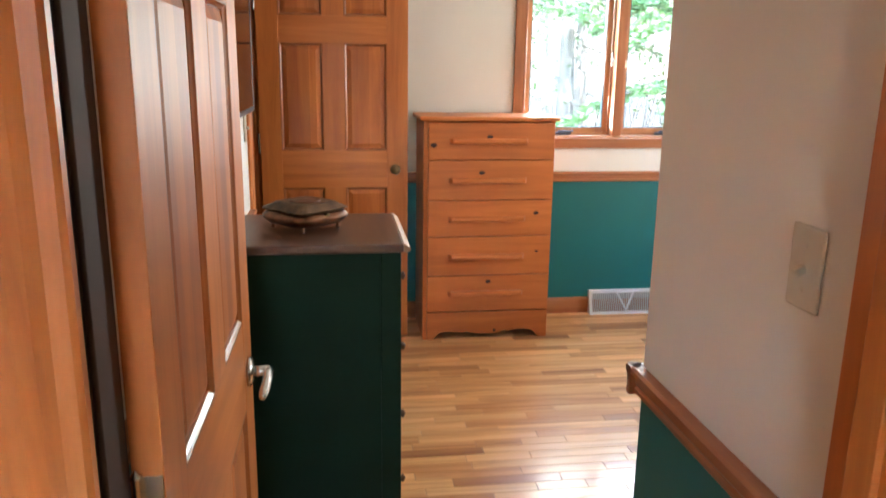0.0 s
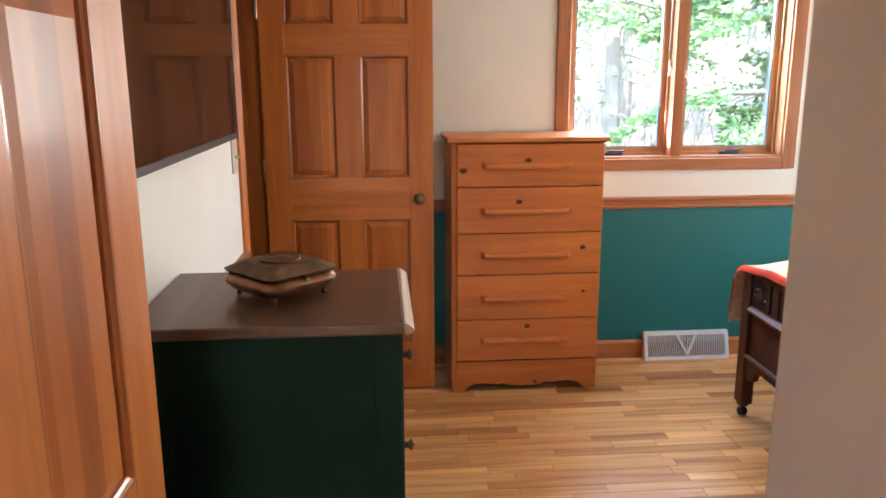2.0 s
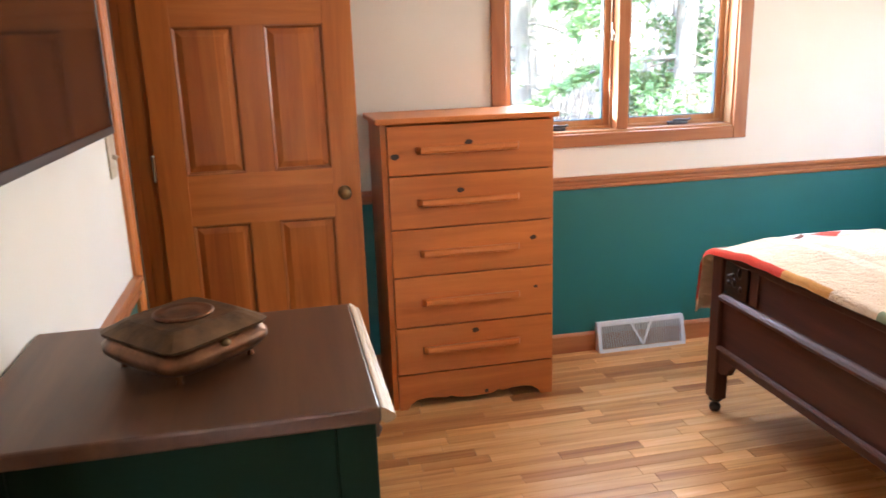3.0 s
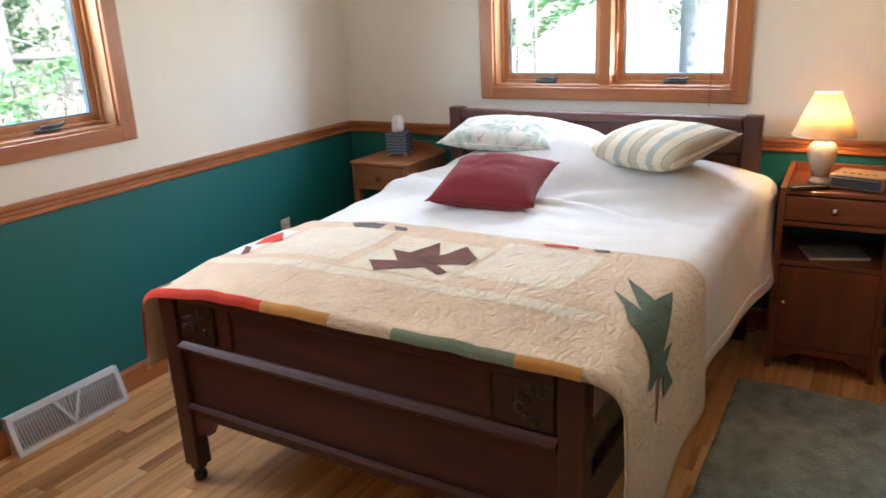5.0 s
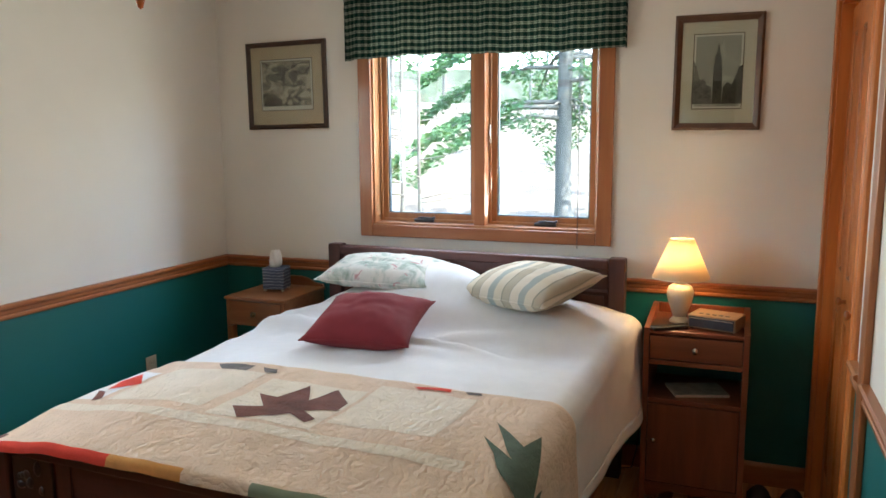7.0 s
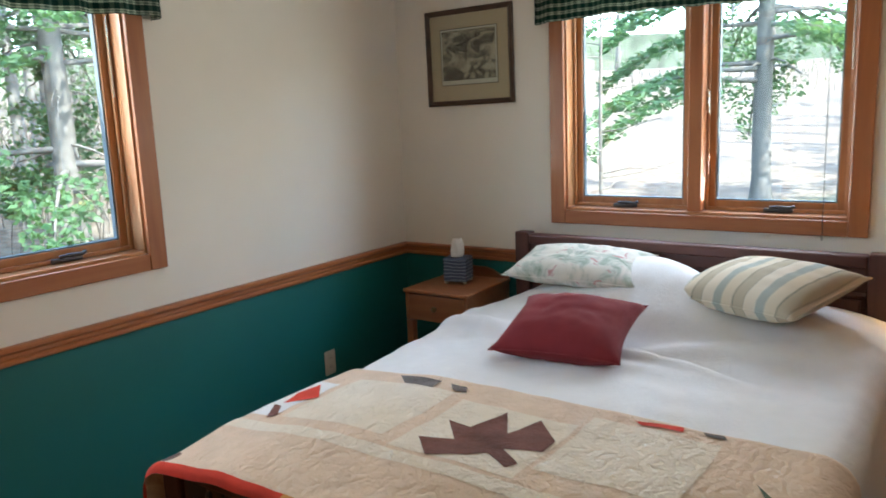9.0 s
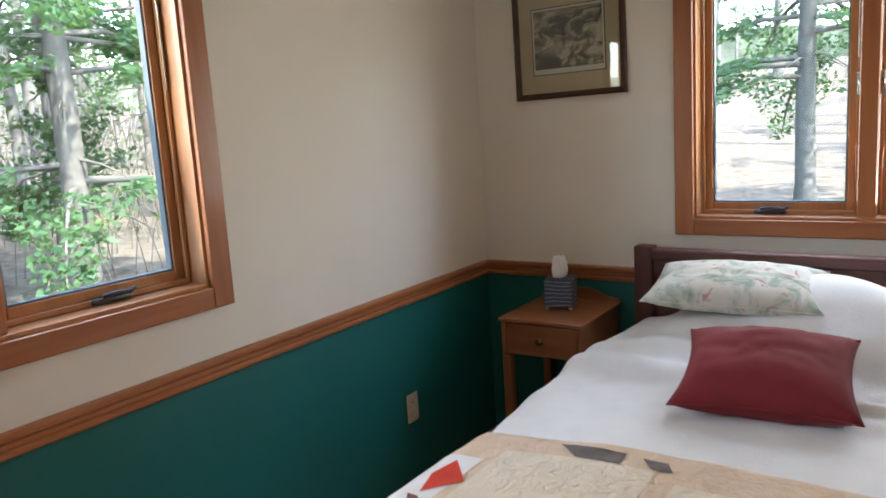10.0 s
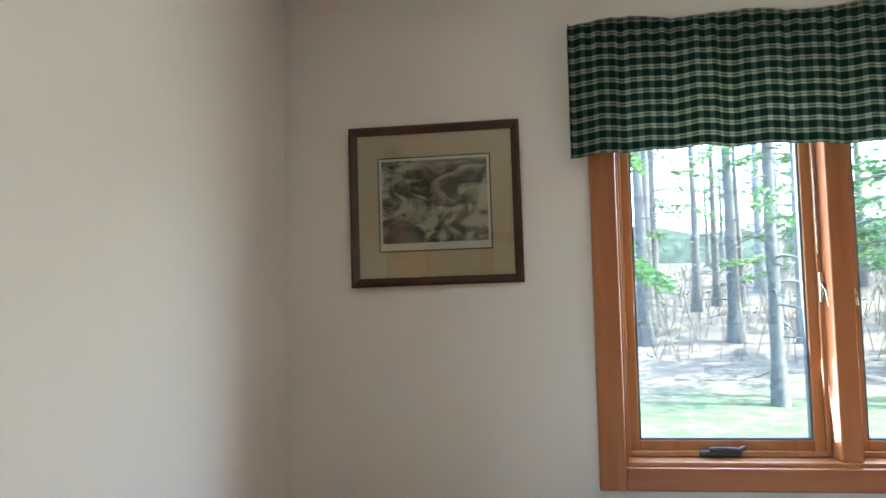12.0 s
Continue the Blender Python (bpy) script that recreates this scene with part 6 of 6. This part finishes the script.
def tree(x, y, h, r, seed, label, branches=0, first=2.0, reach=2.2, leaves=0, size=0.16, mat_leaf=None, bark=None, droop=0.15, bare=0, wiggle=0.12):
    rng = random.Random(seed)
    z = ground_height(x, y) - 0.15
    t = thing("tree", pose(x, y, z), label, "tree", "trees in the wood")
    n = 12
    spine = []
    ox = oy = 0.0
    for i in range(n + 1):
        u = i / n
        spine.append(Vector((ox, oy, h * u)))
        ox += rng.uniform(-wiggle, wiggle) * h / 60
        oy += rng.uniform(-wiggle, wiggle) * h / 60
    rad = [r * (1 - 0.85 * i / n) * (1.5 if i == 0 else 1) for i in range(n + 1)]
    v, f = [], []
    limb(v, f, spine, rad, 12)
    mesh_of("trunk", v, f, bark or BARK, t, True)

    def at(zz):
        u = max(0, min(n - 1e-3, zz / h * n))
        i = int(u)
        return spine[i].lerp(spine[i + 1], u - i), rad[i] + (rad[i + 1] - rad[i]) * (u - i)
    bv, bf, lv, lf = [], [], [], []
    for k in range(branches + bare):
        dead = k >= branches
        zz = rng.uniform(first, h * 0.97) if not dead else rng.uniform(0.6, first + 2)
        p, rr = at(zz)
        a = rng.uniform(0, 2 * math.pi)
        length = reach * (1 - 0.75 * (zz - first) / max(0.1, h - first)) * rng.uniform(0.7, 1.15) if not dead else rng.uniform(0.4, 1.1)
        out = Vector((math.cos(a), math.sin(a), 0))
        pts = [p + out * length * u + Vector((0, 0, 0.12 * length * u - droop * length * u * u * 2 + rng.uniform(-0.03, 0.03))) for u in (0, 0.25, 0.5, 0.75, 1.0)]
        limb(bv, bf, pts, [max(0.004, min(rr * 0.45, 0.012 + 0.012 * length) * (1 - 0.8 * u)) for u in (0, 0.25, 0.5, 0.75, 1.0)], 5)
        if dead:
            continue
        for q in range(leaves):
            u = rng.uniform(0.18, 1.0) ** 0.8
            i = min(3, int(u * 4))
            c = pts[i].lerp(pts[i + 1], u * 4 - i)
            spread = 0.30 * length * (1.05 - u) + 0.10
            c = c + Vector((-out.y, out.x, 0)) * rng.uniform(-spread, spread) + Vector((0, 0, rng.uniform(-0.10, 0.06)))
            spray(lv, lf, c, out + Vector((rng.uniform(-0.9, 0.9), rng.uniform(-0.9, 0.9), rng.uniform(-0.55, 0.25))), size * rng.uniform(0.6, 1.4), rng)
    if bv:
        mesh_of("limbs", bv, bf, bark or BARK, t, True)
    if lv:
        mesh_of("crown", lv, lf, mat_leaf or NEEDLE, t)
    return t


# the conifers that stand by the two windows
tree(5.88, 12.3, 9.0, 0.155, 11, "grey conifer with green boughs outside the north window", 70, 1.5, 2.5, 760, 0.105, NEEDLE, BARK, 0.22, 20)
tree(3.1, 13.6, 9.0, 0.16, 12, "green conifer beyond the north window", 50, 2.6, 2.3, 380, 0.08, NEEDLE, BARK, 0.2, 14)
tree(12.5, 6.52, 10.0, 0.14, 13, "straight conifer with green boughs on the lawn", 64, 2.1, 2.7, 620, 0.10, NEEDLE, BARK, 0.22, 10)
tree(10.9, 9.9, 8.0, 0.12, 14, "green conifer at the lawn's edge", 40, 1.3, 1.9, 320, 0.08, NEEDLE, BARK, 0.2, 10)
tree(9.4, 7.86, 5.5, 0.035, 15, "slim bare sapling on the lawn", 0, 1.0, 1.0, 0, 0.1, None, TWIG, 0.0, 12)
tree(9.5, 7.64, 5.0, 0.030, 16, "slim bare sapling on the lawn", 0, 1.0, 1.0, 0, 0.1, None, TWIG, 0.0, 12)
tree(4.4, 14.4, 8.5, 0.15, 19, "green conifer beyond the north window", 44, 2.6, 2.1, 280, 0.08, SPRING, BARK, 0.2, 14)
tree(14.5, 2.4, 11.0, 0.11, 17, "slim conifer at the wood's edge", 30, 3.0, 1.7, 160, 0.10, NEEDLE, BARK, 0.2, 16)
tree(15.0, 0.1, 12.0, 0.13, 18, "slim conifer at the wood's edge", 30, 3.4, 1.8, 160, 0.10, NEEDLE, BARK, 0.2, 16)

for k, (tx, ty) in enumerate(((0.9, 15.2), (2.2, 17.5), (5.2, 17.0), (7.6, 15.6), (8.6, 18.5), (6.6, 20.5), (3.6, 20.0), (10.6, 17.2), (1.2, 21.0))):
    tree(tx, ty, 8.5 + k % 4, 0.12 + 0.015 * (k % 3), 120 + k, "dense green conifer in the wood behind the house", 40, 3.0, 2.5, 200, 0.10, NEEDLE if k % 2 else SPRING, BARK if k % 2 else BARKP, 0.2, 16)

rng = random.Random(77)
kinds = []
count = 0
while count < 150:
    a = rng.uniform(-0.85, 2.0)
    r = rng.uniform(15.5, 52)
    x, y = 2.4 + r * math.cos(a), 4.5 + r * math.sin(a)
    if abs(a - 0.02) < 0.06 and r < 22:
        continue
    count += 1
    h = rng.uniform(9, 15)
    green = rng.random() < 0.42
    girth = rng.uniform(0.08, 0.19)
    if 0.03 < a < 0.42 and (r < 34 or count % 2):
        continue
    tree(x, y, h, girth, 200 + count, "bare grey tree in the wood" if not green else "thinly leafed green tree in the wood",
         20 if green else 0, 2.0, 2.4, 60 if green else 0, 0.19, SPRING if count % 2 else NEEDLE, BARK if count % 3 else BARKP, 0.12, 14)

wrng = random.Random(31)
for k in range(60):
    a, r = wrng.uniform(-0.80, -0.06), wrng.uniform(17, 46)
    x, y = 2.4 + r * math.cos(a), 4.5 + r * math.sin(a)
    leafy = k % 5 < 2
    tree(x, y, wrng.uniform(9, 15), wrng.uniform(0.07, 0.17), 600 + k, "thinly leafed green tree in the wood" if leafy else "bare grey tree in the wood",
         24 if leafy else 0, 1.2, 2.6, 70 if leafy else 0, 0.18, SPRING if k % 2 else NEEDLE, BARK if k % 3 else BARKP, 0.12, 14)

# undergrowth: thin bare stems and twigs, too many to count
bv, bf = [], []
lv, lf = [], []
for k in range(3300):
    a = rng.uniform(-0.7, 2.0)
    r = rng.uniform(8.5, 34) if a > 0.75 else rng.uniform(16, 40)
    x, y = 2.4 + r * math.cos(a), 4.5 + r * math.sin(a)
    if 0.03 < a < 0.45 and r < 30:
        continue
    z = ground_height(x, y)
    h = rng.uniform(0.7, 2.9)
    d = Vector((rng.uniform(-0.35, 0.35), rng.uniform(-0.35, 0.35), 1))
    p = Vector((x, y, z - 0.05))
    bend = Vector((rng.uniform(-0.3, 0.3), rng.uniform(-0.3, 0.3), 0))
    pts = [p, p + d * h * 0.4, p + d * h * 0.75 + bend * 0.4, p + d * h + bend]
    limb(bv, bf, pts, [0.010, 0.008, 0.005, 0.002], 3)
    for q in range(3):
        s = pts[1].lerp(pts[3], rng.random())
        limb(bv, bf, [s, s + Vector((rng.uniform(-0.5, 0.5), rng.uniform(-0.5, 0.5), rng.uniform(0.0, 0.5)))], [0.004, 0.0015], 3)
    if rng.random() < 0.25:
        for q in range(14):
            spray(lv, lf, pts[2] + Vector((rng.uniform(-0.5, 0.5), rng.uniform(-0.5, 0.5), rng.uniform(-0.5, 0.6))), Vector((rng.uniform(-1, 1), rng.uniform(-1, 1), rng.uniform(-0.3, 0.6))), 0.12, rng)
ug = thing("undergrowth", pose(0, 0, 0), "tangle of thin bare stems and young leaves on the forest floor", "undergrowth", kind="stuff")
mesh_of("stems", bv, bf, TWIG, ug)
mesh_of("leaves", lv, lf, SPRING, ug)

# a far wooded slope that closes the distance
bm = bmesh.new()
prev = None
for i in range(61):
    a = -1.2 + 3.6 * i / 60
    x, y = 2.4 + 90 * math.cos(a), 4.5 + 90 * math.sin(a)
    col = [bm.verts.new((x, y, z)) for z in (-3, 5 + 2.5 * noise.noise(Vector((i * 0.5, 0, 0))), 9.5 + 3 * noise.noise(Vector((i * 0.7, 3, 0))))]
    if prev:
        for k in range(2):
            bm.faces.new((prev[k], col[k], col[k + 1], prev[k + 1]))
    prev = col
tagged(part("backdrop", bm, plain("far_wood", (0.13, 0.15, 0.10), 1.0, vary=0.6, scale=0.6, bump=0), None, "", True), "far hazy wooded slope", "backdrop", kind="structure")


# ---- floor boards ----
def board_mesh(length, width):
    bm = box(0, length, 0, width, -0.012, 0.0)
    top = [e for e in bm.edges if all(v.co.z > -0.001 for v in e.verts)]
    bmesh.ops.bevel(bm, geom=top, offset=0.0007, segments=1, affect="EDGES")
    me = bpy.data.meshes.new("board")
    bm.to_mesh(me)
    bm.free()
    me.materials.append(FLOORM)
    return me


rng = random.Random(21)
lengths = [0.19, 0.26, 0.33, 0.41, 0.50, 0.62, 0.78]
BW = 0.0572
meshes = {l: board_mesh(l - 0.0012, BW - 0.0010) for l in lengths}
floor_ob = bpy.data.objects["floor"]
rest_v, rest_f = [], []
placed = 0
rows = int((N - 0.0) / BW) + 1
for k in range(rows):
    y = N - (k + 1) * BW
    if y < 0.01:
        break
    x_from = -0.63 if y < ENTRY - 0.1 else (W - 0.1)
    x = x_from - rng.uniform(0, 0.5)
    stop_x = E
    while x < stop_x:
        l = rng.choice(lengths)
        near = 4.75 < y < 6.62 and 1.0 < x < 2.9
        if near and placed < 300 and x > x_from and x + l < stop_x:
            ob = new("board", meshes[l])
            ob.parent = floor_ob
            ob.location = (x, y, 0)
            placed += 1
        else:
            a, b = max(x, x_from), min(x + l, stop_x) - 0.0012
            if b - a > 0.02:
                q = len(rest_v)
                g = 0.0007
                c, d = y, y + BW - 0.0010
                rest_v += [(a, c, -0.012), (b, c, -0.012), (b, d, -0.012), (a, d, -0.012), (a, c, -g), (b, c, -g), (b, d, -g), (a, d, -g), (a + g, c + g, 0), (b - g, c + g, 0), (b - g, d - g, 0), (a + g, d - g, 0)]
                for f in ((8, 9, 10, 11), (4, 5, 9, 8), (5, 6, 10, 9), (6, 7, 11, 10), (7, 4, 8, 11), (0, 1, 5, 4), (1, 2, 6, 5), (2, 3, 7, 6), (3, 0, 4, 7)):
                    rest_f.append(tuple(q + i for i in f))
        x += l
me = bpy.data.meshes.new("boards")
me.from_pydata(rest_v, [], rest_f)
me.materials.append(FLOORM)
rb = new("boards", me)
rb.parent = floor_ob
rb["kind"] = "stuff"
